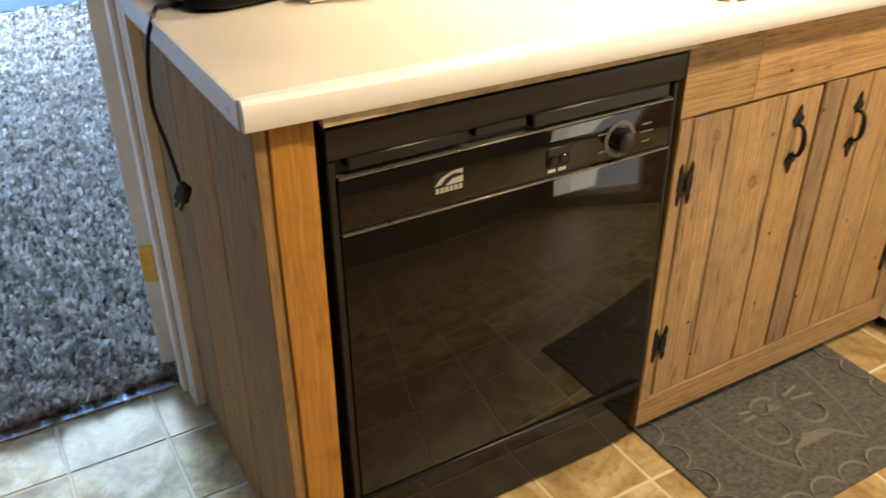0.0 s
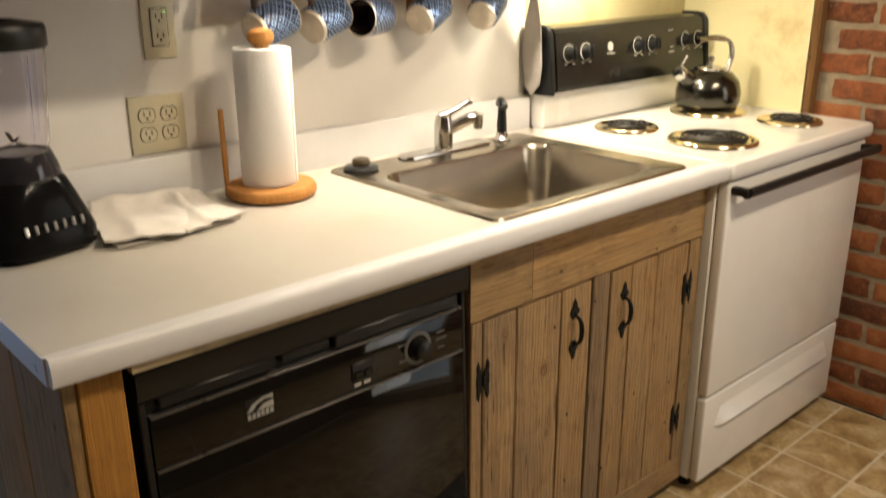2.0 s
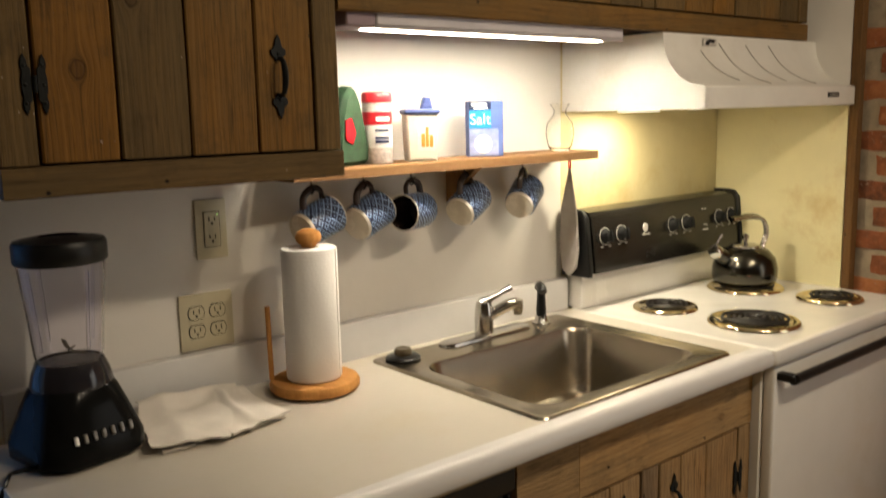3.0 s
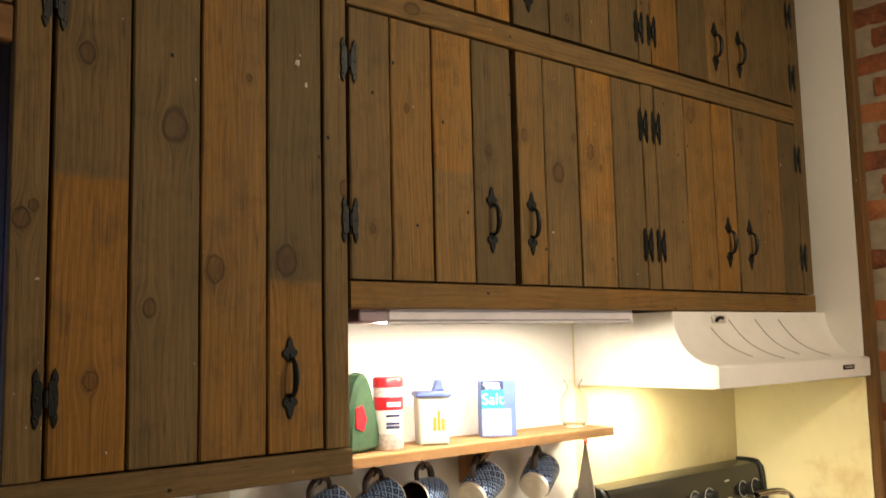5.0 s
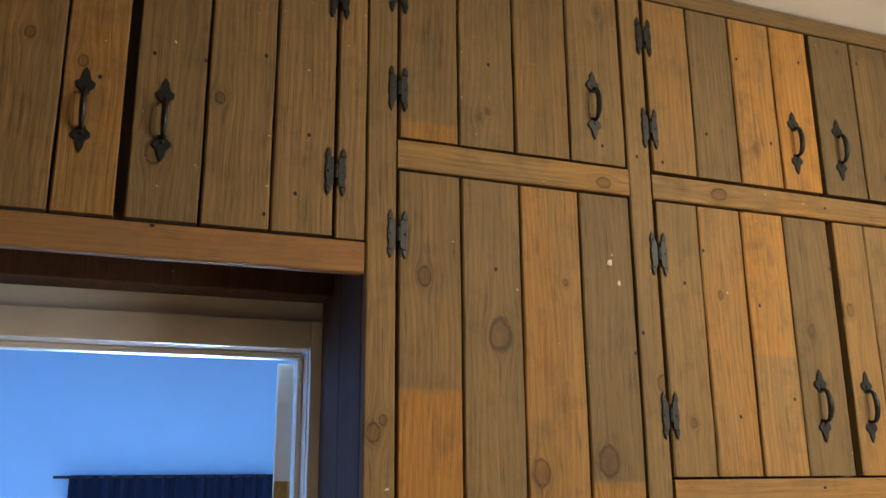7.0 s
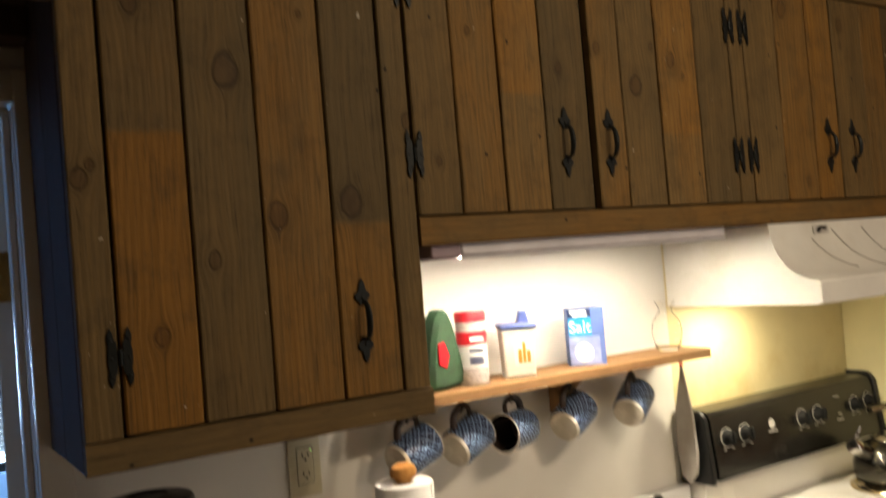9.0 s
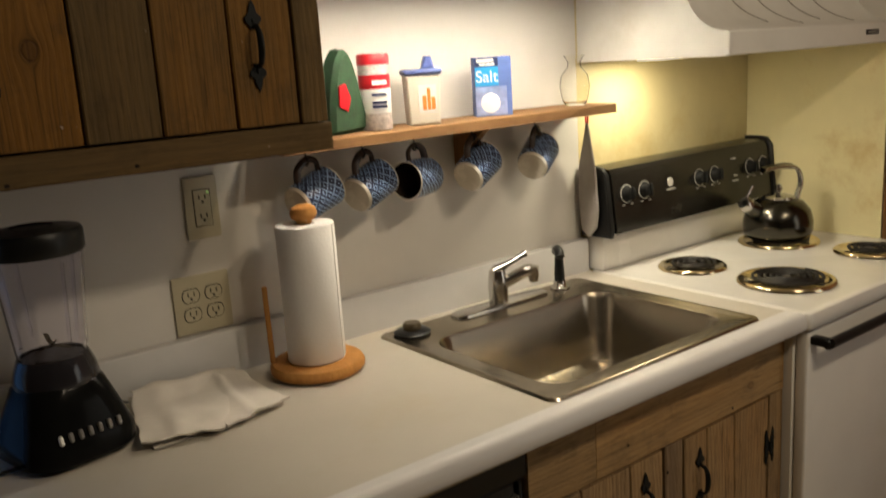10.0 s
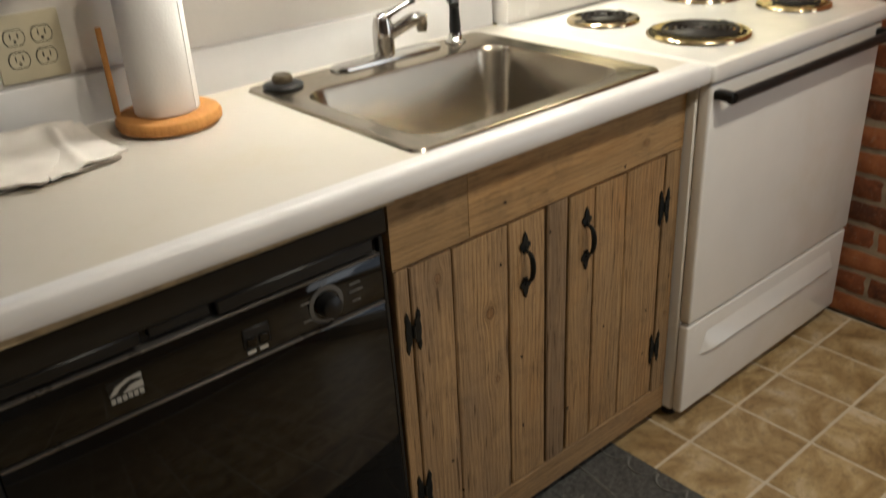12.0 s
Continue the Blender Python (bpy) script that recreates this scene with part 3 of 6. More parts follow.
def plank_door(cab, xs, z0, z1, y, wood, handle, hinge_x, hinge_zs, tones=(), knots=()):
    """A ledged door of planks: xs are the joints from edge to edge, tones one for each plank, knots by place."""
    d = part("door", box(xs[0] + 0.003, xs[-1] - 0.003, y + 0.0185, y + 0.026, z0 + 0.003, z1 - 0.003), CARCASS, cab)
    for i, (a, c) in enumerate(zip(xs, xs[1:])):
        board("plank", d, a + 0.0013, c - 0.0013, z0 + 0.002, z1 - 0.003, y, wood, tone=tones[i] if i < len(tones) else None, knots=[k for k in knots if a < k[0] < c])
    linked("handle", HANDLE, d, "black wrought iron pull with spade ends", (handle[0], y - 0.001, handle[1]))
    for z in hinge_zs:
        linked("hinge", HINGE, d, "black iron butterfly hinge", (hinge_x, y - 0.0015, z))
    return d


# ---- the setting ----
def slab(name, x0, x1, y0, y1, z0, z1, mat, label, category, bevel=0.0):
    return setting(part(name, box(x0, x1, y0, y1, z0, z1, bevel), mat), label, category)


DOOR_L, DOOR_R, DOOR_H = -0.80, 0.021, 1.947
slab("wall_north", DOOR_R + 0.02, 1.548, 0.0, 0.11, 0, CEIL, WALL, "white painted plaster wall behind the counter", "wall")
slab("wall_north_stove", 1.5485, BRICK_X + 0.1, 0.0, 0.11, 0, CEIL, WALL_YELLOW, "yellowed plaster wall behind the stove", "wall")
slab("wall_north_left", -2.3, DOOR_L - 0.02, 0.0, 0.11, 0, CEIL, WALL, "white painted plaster wall beside the doorway", "wall")
slab("wall_north_lintel", DOOR_L - 0.02, DOOR_R + 0.02, 0.0, 0.11, DOOR_H + 0.02, CEIL, WALL, "white painted wall over the doorway", "wall")
# out of view; dark only to keep bounced fill light low
slab("wall_west", -2.42, -2.3, -3.4, 0.11, 0, CEIL, WALL_BROWN, "unseen kitchen wall, coloured brown to cut bounced light", "wall")
slab("ceiling", -2.42, BRICK_X + 0.2, -3.5, 0.11, CEIL, CEIL + 0.1, CEILING, "white plaster kitchen ceiling", "ceiling")
slab("ceiling_far", -2.6, 2.0, 0.11, 3.8, 2.45, 2.55, WALL_FAR, "pale ceiling of the carpeted room", "ceiling")
slab("wall_far_west", -2.7, -2.6, 0.11, 3.8, 0, 2.45, WALL_FAR, "pale blue wall of the carpeted room", "wall")
slab("wall_far_east", 1.9, 2.0, 0.11, 3.7, 0, 2.45, WALL_FAR, "pale blue wall of the carpeted room", "wall")


def wall_with_window(name, x0, x1, y0, y1, z1, wx0, wx1, wz0, wz1, mat, label):
    b = box(x0, wx0, y0, y1, 0, z1)
    box(wx1, x1, y0, y1, 0, z1, bm=b)
    box(wx0, wx1, y0, y1, 0, wz0, bm=b)
    box(wx0, wx1, y0, y1, wz1, z1, bm=b)
    return setting(part(name, b, mat), label, "wall")


wall_with_window("wall_far_north", -2.6, 1.9, 3.6, 3.7, 2.45, -0.42, 0.42, 0.72, 1.58, WALL_FAR, "pale blue far wall with a curtained window")
# unseen like the west wall, and dark for the same weaker bounce
slab("wall_south", -2.3, BRICK_X, -3.5, -3.4, 0, CEIL, WALL_BROWN, "unseen kitchen wall, coloured brown to cut bounced light", "wall")


def window(name, x0, x1, z0, z1, y, mat, label):
    w = thing(name, (x0 + x1) / 2, y, z0, label, "window", kind="structure")
    for n, a in (("window_frame", (x0, x0 + 0.05, y - 0.03, y + 0.03, z0, z1)), ("window_frame", (x1 - 0.05, x1, y - 0.03, y + 0.03, z0, z1)), ("window_frame", (x0 + 0.05, x1 - 0.05, y - 0.03, y + 0.03, z1 - 0.05, z1)),
                 ("window_sill", (x0 + 0.05, x1 - 0.05, y - 0.03, y + 0.03, z0, z0 + 0.05)), ("glazing_bar", (x0 + 0.05, x1 - 0.05, y - 0.02, y + 0.02, (z0 + z1) / 2 - 0.02, (z0 + z1) / 2 + 0.02))):
        part(n, box(*a, 0.004), mat, w)
    part("pane", box(x0 + 0.045, x1 - 0.045, y + 0.004, y + 0.008, z0 + 0.045, z1 - 0.045), SKY_PANE, w, "bright daylight pane")
    return w


window("window_1", -0.42, 0.42, 0.72, 1.58, 3.65, BLACK_MATT, "dark framed sash window bright with daylight")
w2 = thing("window_2", BRICK_X + 0.06, -2.2, 0.1, "tall white framed kitchen window bright with daylight", "window", kind="structure")
for n, a in (("window_frame", (-2.72, -2.66, 0.1, 2.02)), ("window_frame", (-1.74, -1.68, 0.1, 2.02)), ("window_frame", (-2.66, -1.74, 1.96, 2.02)), ("window_sill", (-2.66, -1.74, 0.1, 0.16)), ("glazing_bar", (-2.66, -1.74, 1.04, 1.08))):
    part(n, box(BRICK_X + 0.03, BRICK_X + 0.09, *a, 0.004), PAINT, w2)
part("pane", box(BRICK_X + 0.06, BRICK_X + 0.064, -2.665, -1.735, 0.155, 1.965), SKY_PANE, w2, "bright daylight pane")

# door casing, jamb and threshold
cas = thing("trim_doorway", 0, -0.02, 0, "white painted door casing with rounded edges", "door casing", kind="structure")
for n, a in (("casing", (DOOR_R + 0.002, DOOR_R + 0.057, -0.021, -0.001, 0, DOOR_H + 0.055)), ("casing", (DOOR_L - 0.055, DOOR_L, -0.021, -0.001, 0, DOOR_H + 0.055)), ("casing", (DOOR_L, DOOR_R + 0.002, -0.0205, -0.001, DOOR_H, DOOR_H + 0.055)),
             ("jamb", (DOOR_R, DOOR_R + 0.018, -0.001, 0.112, 0, DOOR_H)), ("jamb", (DOOR_L - 0.018, DOOR_L, -0.001, 0.112, 0, DOOR_H)), ("jamb", (DOOR_L, DOOR_R, -0.001, 0.112, DOOR_H, DOOR_H + 0.018)),
             ("door_stop", (DOOR_R - 0.012, DOOR_R, 0.03, 0.066, 0.01, DOOR_H - 0.012)), ("door_stop", (DOOR_L, DOOR_R, 0.03, 0.066, DOOR_H - 0.012, DOOR_H))):
    part(n, box(*a, 0.004, segs=2), PAINT, cas)
slab("trim_threshold", DOOR_L - 0.01, DOOR_R + 0.01, 0.075, 0.115, -0.001, 0.006, ALU, "worn silver metal threshold strip at the carpet edge", "threshold", 0.002)

leaf = thing("door_1", 0.004, 0.128, 0.02, "white painted door standing open into the carpeted room", "door", kind="structure")
part("door_leaf", box(-0.013, 0.022, 0.128, 0.89, 0.03, DOOR_H - 0.01, 0.003), PAINT, leaf)
for z in (0.30, 1.66):
    hb = box(-0.011, 0.017, 0.1245, 0.1275, z - 0.045, z + 0.045, 0.001)
    tube([(0.023, 0.1215, z - 0.045), (0.023, 0.1215, z + 0.045)], 0.0045, 8, hb)
    for k in (-0.03, 0, 0.03):
        lathe([(0, 0), (0.0035, 0), (0.0025, 0.001), (0, 0.0012)], 8, hb, Matrix.Translation((0.003, 0.1245, z + k)) @ Matrix.Rotation(radians(90), 4, "X"))
    part("hinge", hb, BRASS, leaf, "brass butt hinge")
leaf.rotation_euler = (0, 0, radians(-16))

cur = thing("curtain", 0, 3.56, 1.5, "navy blue curtain valance on a dark rod over the window", "curtain")
cb = bmesh.new()
fold = [cb.verts.new((-0.5 + 0.0125 * i, 3.545 + 0.018 * math.sin(i * 1.1) + 0.006 * math.sin(i * 0.37), z)) for z in (1.25, 1.50, 1.735) for i in range(91)]
for r in range(2):
    for i in range(90):
        cb.faces.new((fold[r * 91 + i], fold[r * 91 + i + 1], fold[(r + 1) * 91 + i + 1], fold[(r + 1) * 91 + i]))
bmesh.ops.solidify(cb, geom=cb.faces[:], thickness=0.004)
part("fabric", cb, CURTAIN, cur)
part("rod", tube([(-0.58, 3.55, 1.725), (0.70, 3.55, 1.725)], 0.008, 10), BLACK_MATT, cur)
for s in (-0.54, 0.66):
    part("bracket", tube([(s, 3.6, 1.725), (s, 3.55, 1.725)], 0.006, 8), BLACK_MATT, cur)

# slatted blind in the far window
bd = thing("window_blind", 0, 3.60, 0.75, "pale slatted window blind half lit by daylight", "blind")
for k in range(16):
    part("slat", box(-0.36, 0.36, -0.011, 0.011, -0.0008, 0.0008), PAINT, bd, at=(0, 3.592, 0.79 + 0.034 * k), turn=(28, 0, 0))
for x in (-0.25, 0.25):
    part("cord", tube([(x, 3.592, 0.78), (x, 3.592, 1.56)], 0.0012, 6), PAINT, bd)
part("headrail", box(-0.37, 0.37, 3.578, 3.606, 1.545, 1.575, 0.002), PAINT, bd)

# carpet
slab("floor_far", -2.6, 1.9, 0.11, 3.6, -0.03, -0.004, SUBFLOOR, "floor under the carpet", "floor")
rs = np.random.RandomState(3)
cnt = 70000
cy = 0.112 + (rs.rand(cnt) ** 1.5) * 3.4
cx = -1.7 + rs.rand(cnt) * 2.3
ang, lean, size = rs.rand(cnt) * 6.283, rs.rand(cnt) * 0.020, 0.016 + rs.rand(cnt) * 0.014
size = size * (1 + 0.25 * np.sin(cx * 23 + 2 * np.sin(cy * 9)) * np.sin(cy * 19))
wid = 0.0045 + 0.0025 * cy / 3
dx, dy = np.cos(ang), np.sin(ang)
lx, ly = -dy * lean, dx * lean - 0.004
P = np.stack([np.stack([cx - dx * wid, cy - dy * wid, 0 * cx - 0.004], 1), np.stack([cx + dx * wid, cy + dy * wid, 0 * cx - 0.004], 1),
              np.stack([cx + dx * wid + lx, cy + dy * wid + ly, size], 1), np.stack([cx - dx * wid + lx, cy - dy * wid + ly, size * 0.95], 1)], 1)
me = bpy.data.meshes.new("carpet")
me.from_pydata(P.reshape(-1, 3).tolist(), [], [(4 * i, 4 * i + 1, 4 * i + 2, 4 * i + 3) for i in range(cnt)])
me.materials.append(SHAG)
tagged(linked("carpet", me), "brown shaggy wall-to-wall carpet, bluish in window light", "carpet", kind="stuff")

# yellowed side panel, wood edge post
slab("wall_panel_lower", 2.318, 2.33, -0.437, -0.001, 0.0, 1.462, PANEL_YELLOW, "yellowed grease-stained panel beside the stove", "wall panel", 0.001)
slab("wall_panel_upper", 2.316, 2.331, -0.438, -0.001, 1.4635, CEIL, WALL, "white panel beside the cabinets", "wall panel", 0.001)
post = thing("trim_post", 2.33, -0.47, 0, "rough brown wooden post between panel and bricks", "post", kind="structure")
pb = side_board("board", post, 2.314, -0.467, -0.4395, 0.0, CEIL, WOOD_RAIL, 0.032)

# ---- wall cabinets ----
Z_TOP = (2.274, 2.645)


def frame_board(cab, name, x0, x1, z0, z1, along, wood, y, tone=None, knots=()):
    return board(name, cab, x0 + 0.0006, x1 - 0.0006, z0 + 0.0006, z1 - 0.0006, y - 0.0008, wood, 0.02, along, "", tone, knots)


tall = thing("tall_wall_cabinet", 0.326, -0.16, 1.362, "tall wall cabinet of weathered brown and orange barn boards", "cabinet")
part("body", box(0.062, 0.602, FACE + 0.03, -0.002, 1.380, CEIL - 0.004), CARCASS, tall)
frame_board(tall, "stile", 0.042, 0.096, 1.410, CEIL - 0.002, "z", WOOD_UP, FACE, (0.32, 0.55), ((0.058, 1.775, 0.012),))
frame_board(tall, "stile", 0.555, 0.606, 1.410, CEIL - 0.002, "z", WOOD_UP, FACE, (0.25, 0.6), ((0.600, 1.87, 0.011),))
frame_board(tall, "rail", 0.042, 0.608, 1.362, 1.4095, "x", WOOD_UP, FACE - 0.002, (0.30, 0.45))
frame_board(tall, "rail", 0.0965, 0.5545, 2.218, 2.272, "x", WOOD_UP, FACE, (0.50, 0.6), ((0.50, 2.238, 0.010),))
frame_board(tall, "rail", 0.0965, 0.5545, 2.646, CEIL - 0.002, "x", WOOD_UP, FACE, (0.3, 0.4))
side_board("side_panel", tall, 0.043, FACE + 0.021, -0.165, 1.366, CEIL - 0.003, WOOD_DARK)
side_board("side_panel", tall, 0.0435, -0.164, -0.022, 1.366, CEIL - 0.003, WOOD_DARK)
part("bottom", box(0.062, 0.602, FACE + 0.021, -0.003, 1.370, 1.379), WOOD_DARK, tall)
plank_door(tall, (0.098, 0.212, 0.325, 0.444, 0.553), 1.411, 2.216, FACE, WOOD_UP, (0.485, 1.536), 0.097, (1.523, 2.101),
           ((0.34, 0.45, 1.845, 0.98), (0.20, 0.52), (0.66, 0.5), (0.08, 0.48, 1.70, 0.72)),
           ((0.144, 2.033, 0.011), (0.157, 1.544, 0.010), (0.281, 1.941, 0.021), (0.243, 1.651, 0.010), (0.350, 1.714, 0.015), (0.410, 2.041, 0.005), (0.479, 1.734, 0.019)))
plank_door(tall, (0.098, 0.210, 0.320, 0.433, 0.553), *Z_TOP, FACE, WOOD_UP, (0.486, 2.392), 0.097, (2.364, 2.552),
           ((0.25, 0.38, 2.31, 0.7), (0.24, 0.55), (0.36, 0.36), (0.34, 0.5)))

for x, z, w, h in ((0.503, 2.085, 0.007, 0.009), (0.520, 2.048, 0.004, 0.008), (0.508, 2.100, 0.002, 0.003)):
    part("paint_splash", prism([(x + w * math.cos(k * 0.9) * (0.55 + 0.45 * ((k * 5) % 7) / 7), z + h * math.sin(k * 0.9) * (0.5 + 0.5 * ((k * 3) % 5) / 5)) for k in range(7)], -0.0006, m=Matrix.Translation((0, FACE - 0.0004, 0))), DRIED_PAINT, tall, "dried white paint splash")

wallcab = thing("wall_cabinet", 1.44, -0.16, 1.652, "long wall cabinet of weathered barn boards over sink and stove", "cabinet")
part("body", box(0.610, 2.244, FACE + 0.03, -0.002, 1.668, CEIL - 0.004), CARCASS, wallcab)
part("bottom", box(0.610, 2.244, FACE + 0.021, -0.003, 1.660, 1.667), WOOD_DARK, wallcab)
part("side_panel", box(2.245, 2.263, FACE + 0.021, -0.002, 1.654, CEIL - 0.003, 0.002), WOOD_UP, wallcab)
frame_board(wallcab, "rail", 0.6085, 2.265, 1.652, 1.7035, "x", WOOD_UP, FACE - 0.001, (0.62, 0.5))
frame_board(wallcab, "rail", 0.6065, 2.212, 2.219, 2.270, "x", WOOD_UP, FACE, (0.48, 0.55), ((0.76, 2.245, 0.012),))
frame_board(wallcab, "rail", 0.6065, 2.212, 2.646, CEIL - 0.002, "x", WOOD_UP, FACE, (0.3, 0.42))
frame_board(wallcab, "stile", 2.2125, 2.265, 1.7045, CEIL - 0.002, "z", WOOD_UP, FACE, (0.3, 0.4))
LOW = dict(y=FACE, wood=WOOD_UP, hinge_zs=(1.813, 2.110))
HIGH = dict(y=FACE, wood=WOOD_UP, hinge_zs=(2.362, 2.558))
frame_board(wallcab, "stile", 1.474, 1.524, 1.705, 2.217, "z", WOOD_UP, FACE, (0.3, 0.55))
frame_board(wallcab, "stile", 1.474, 1.524, *Z_TOP, "z", WOOD_UP, FACE, (0.4, 0.45))
plank_door(wallcab, (0.610, 0.705, 0.807, 0.913, 1.026), 1.705, 2.217, handle=(0.958, 1.838), hinge_x=0.609, **LOW,
           tones=((0.36, 0.5), (0.62, 0.55), (0.78, 0.62, 1.93, 0.45), (0.10, 0.52)), knots=((0.955, 1.985, 0.008), (0.66, 1.80, 0.006)))
plank_door(wallcab, (1.040, 1.124, 1.234, 1.357, 1.473), 1.705, 2.217, handle=(1.074, 1.838), hinge_x=1.4735, **LOW,
           tones=((0.55, 0.5), (0.34, 0.6), (0.72, 0.66, 1.86, 0.5), (0.20, 0.52)), knots=((1.165, 1.960, 0.016), (1.275, 2.020, 0.012), (1.060, 2.030, 0.009)))
plank_door(wallcab, (1.525, 1.648, 1.772, 1.872), 1.705, 2.217, handle=(1.822, 1.838), hinge_x=1.5245, **LOW,
           tones=((0.34, 0.58), (0.72, 0.48), (0.80, 0.55)), knots=((1.680, 2.17, 0.016), (1.73, 1.75, 0.009)))
plank_door(wallcab, (1.875, 2.005, 2.110, 2.210), 1.705, 2.217, handle=(1.926, 1.838), hinge_x=2.2115, **LOW,
           tones=((0.40, 0.5), (0.60, 0.48), (0.22, 0.45)), knots=((1.91, 2.15, 0.011),))
plank_door(wallcab, (0.610, 0.716, 0.822, 0.929, 1.030), *Z_TOP, handle=(0.966, 2.380), hinge_x=0.609, **HIGH,
           tones=((0.52, 0.5), (0.03, 0.5), (0.70, 0.62), (0.80, 0.66)))
plank_door(wallcab, (1.038, 1.153, 1.258, 1.364, 1.473), *Z_TOP, handle=(1.085, 2.380), hinge_x=1.4735, **HIGH,
           tones=((0.10, 0.42), (0.16, 0.36), (0.38, 0.46), (0.12, 0.42)))
plank_door(wallcab, (1.525, 1.640, 1.771, 1.872), *Z_TOP, handle=(1.808, 2.380), hinge_x=1.5245, **HIGH,
           tones=((0.74, 0.36), (0.14, 0.40), (0.48, 0.5)))
plank_door(wallcab, (1.876, 1.957, 2.119, 2.210), *Z_TOP, handle=(1.924, 2.380), hinge_x=2.2115, **HIGH,
           tones=((0.55, 0.48), (0.22, 0.42), (0.36, 0.45)))

over = thing("over_door_cabinet", -0.45, -0.16, 2.03, "weathered board cabinet built across the top of the doorway", "cabinet")
part("body", box(-0.93, 0.038, FACE + 0.03, -0.03, 2.10, CEIL - 0.004), CARCASS, over)
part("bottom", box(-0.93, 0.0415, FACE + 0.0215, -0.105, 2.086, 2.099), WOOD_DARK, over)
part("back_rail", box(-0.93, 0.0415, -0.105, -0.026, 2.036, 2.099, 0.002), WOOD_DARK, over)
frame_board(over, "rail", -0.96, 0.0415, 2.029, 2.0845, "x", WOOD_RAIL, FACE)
frame_board(over, "rail", -0.90, -0.0105, 2.646, CEIL - 0.002, "x", WOOD_UP, FACE)
frame_board(over, "stile", -0.0095, 0.0415, 2.0855, CEIL - 0.002, "z", WOOD_UP, FACE)
frame_board(over, "stile", -0.96, -0.905, 2.0855, CEIL - 0.002, "z", WOOD_UP, FACE)
plank_door(over, (-0.333, -0.223, -0.115, -0.0115), 2.087, 2.644, FACE, WOOD_UP, (-0.286, 2.250), -0.0105, (2.198, 2.52),
           ((0.26, 0.5), (0.36, 0.55), (0.36, 0.55)), ((-0.298, 2.195, 0.014),))
plank_door(over, (-0.655, -0.55, -0.436, -0.345), 2.087, 2.644, FACE, WOOD_UP, (-0.402, 2.250), -0.656, (2.198, 2.52),
           ((0.4, 0.5), (0.38, 0.5), (0.72, 0.5)), ((-0.41, 2.33, 0.007),))
board("plank", over, -0.903, -0.66, 2.087, 2.644, FACE, WOOD_UP)

# ---- under-cabinet light, shelf ----
fix = thing("under_cabinet_light", 1.04, -0.2, 1.63, "slim white under-cabinet light, switched on", "light fixture")
part("housing", box(0.70, 1.42, -0.315, -0.215, 1.630, 1.6595, 0.004), plain("light_housing", (0.55, 0.52, 0.55), 0.4), fix)
part("front_lip", box(0.70, 1.42, -0.3148, -0.3105, 1.6245, 1.6299, 0.001), plain("lip_plastic", (0.50, 0.48, 0.50), 0.35), fix)
part("end_block", box(0.635, 0.6995, -0.315, -0.225, 1.628, 1.6595, 0.003), plain("purple_grey_block", (0.26, 0.19, 0.22), 0.5), fix)
part("led_strip", box(0.715, 1.405, -0.262, -0.240, 1.6288, 1.6305, 0.0005), LED, fix, "glowing warm white lens")

shelf = thing("wall_shelf", 1.07, -0.07, 1.34, "plain brown board shelf on a wooden bracket", "shelf")
sb = board("shelf_board", shelf, 0.6125, 1.533, -0.15, -0.001, 0, WOOD_SHELF, 0.022, "x")
sb.rotation_euler = (radians(-90), radians(90), 0)
sb.rotation_euler = Euler((0, 0, 0))
sb.matrix_basis = Matrix.Translation((0.0, -0.005, 0.022)) @ Matrix.Rotation(radians(-90), 4, "X") @ Matrix.Rotation(radians(90), 4, "Y")
part("bracket", prism([(-0.001, 1.3395), (-0.12, 1.3395), (-0.10, 1.328), (-0.022, 1.26), (-0.001, 1.25)], 0.018, m=Matrix.Translation((1.145, 0, 0)) @ Matrix.Rotation(radians(90), 4, "Z")), WOOD_SHELF, shelf)

# mugs on hooks
HOOKS = (0.688, 0.820, 0.952, 1.115, 1.312)


def mug(name):
    g = thing(name, label="blue patterned ceramic mug hanging from a hook by its handle", category="mug", group="mugs under the shelf")
    part("body", lathe([(0.0372, 0.006), (0.040, 0.012), (0.0415, 0.05), (0.042, 0.092)], 36), MUG_BLUE, g)
    part("base", lathe([(0, 0.001), (0.031, 0.001), (0.034, 0.0), (0.0368, 0.0035), (0.0372, 0.0062)], 36), MUG_WHITE, g, "cream glazed base")
    part("rim", lathe([(0.042, 0.092), (0.0425, 0.0945), (0.041, 0.0955), (0.039, 0.093)], 36), MUG_WHITE, g, "cream glazed rim")
    # the dark inside is shade put into the colour
    part("inside", lathe([(0.039, 0.093), (0.038, 0.05), (0.036, 0.012), (0.0, 0.008)], 36), MUG_INSIDE, g, "inside coloured dark for the shade in it")
    part("handle", tube(curve_points([(0.040, 0, 0.078), (0.058, 0, 0.080), (0.070, 0, 0.066), (0.070, 0, 0.046), (0.060, 0, 0.028), (0.0385, 0, 0.020)], 5), 0.0052, 10, flat=1.5), MUG_INSIDE, g, "dark glazed handle")
    return g


def basis(zdir, xdir, origin):
    z = Vector(zdir).normalized()
    x = Vector(xdir)
    x = (x - z * x.dot(z)).normalized()
    y = z.cross(x)
    return Matrix.Translation(origin) @ Matrix((x, y, z)).transposed().to_4x4()


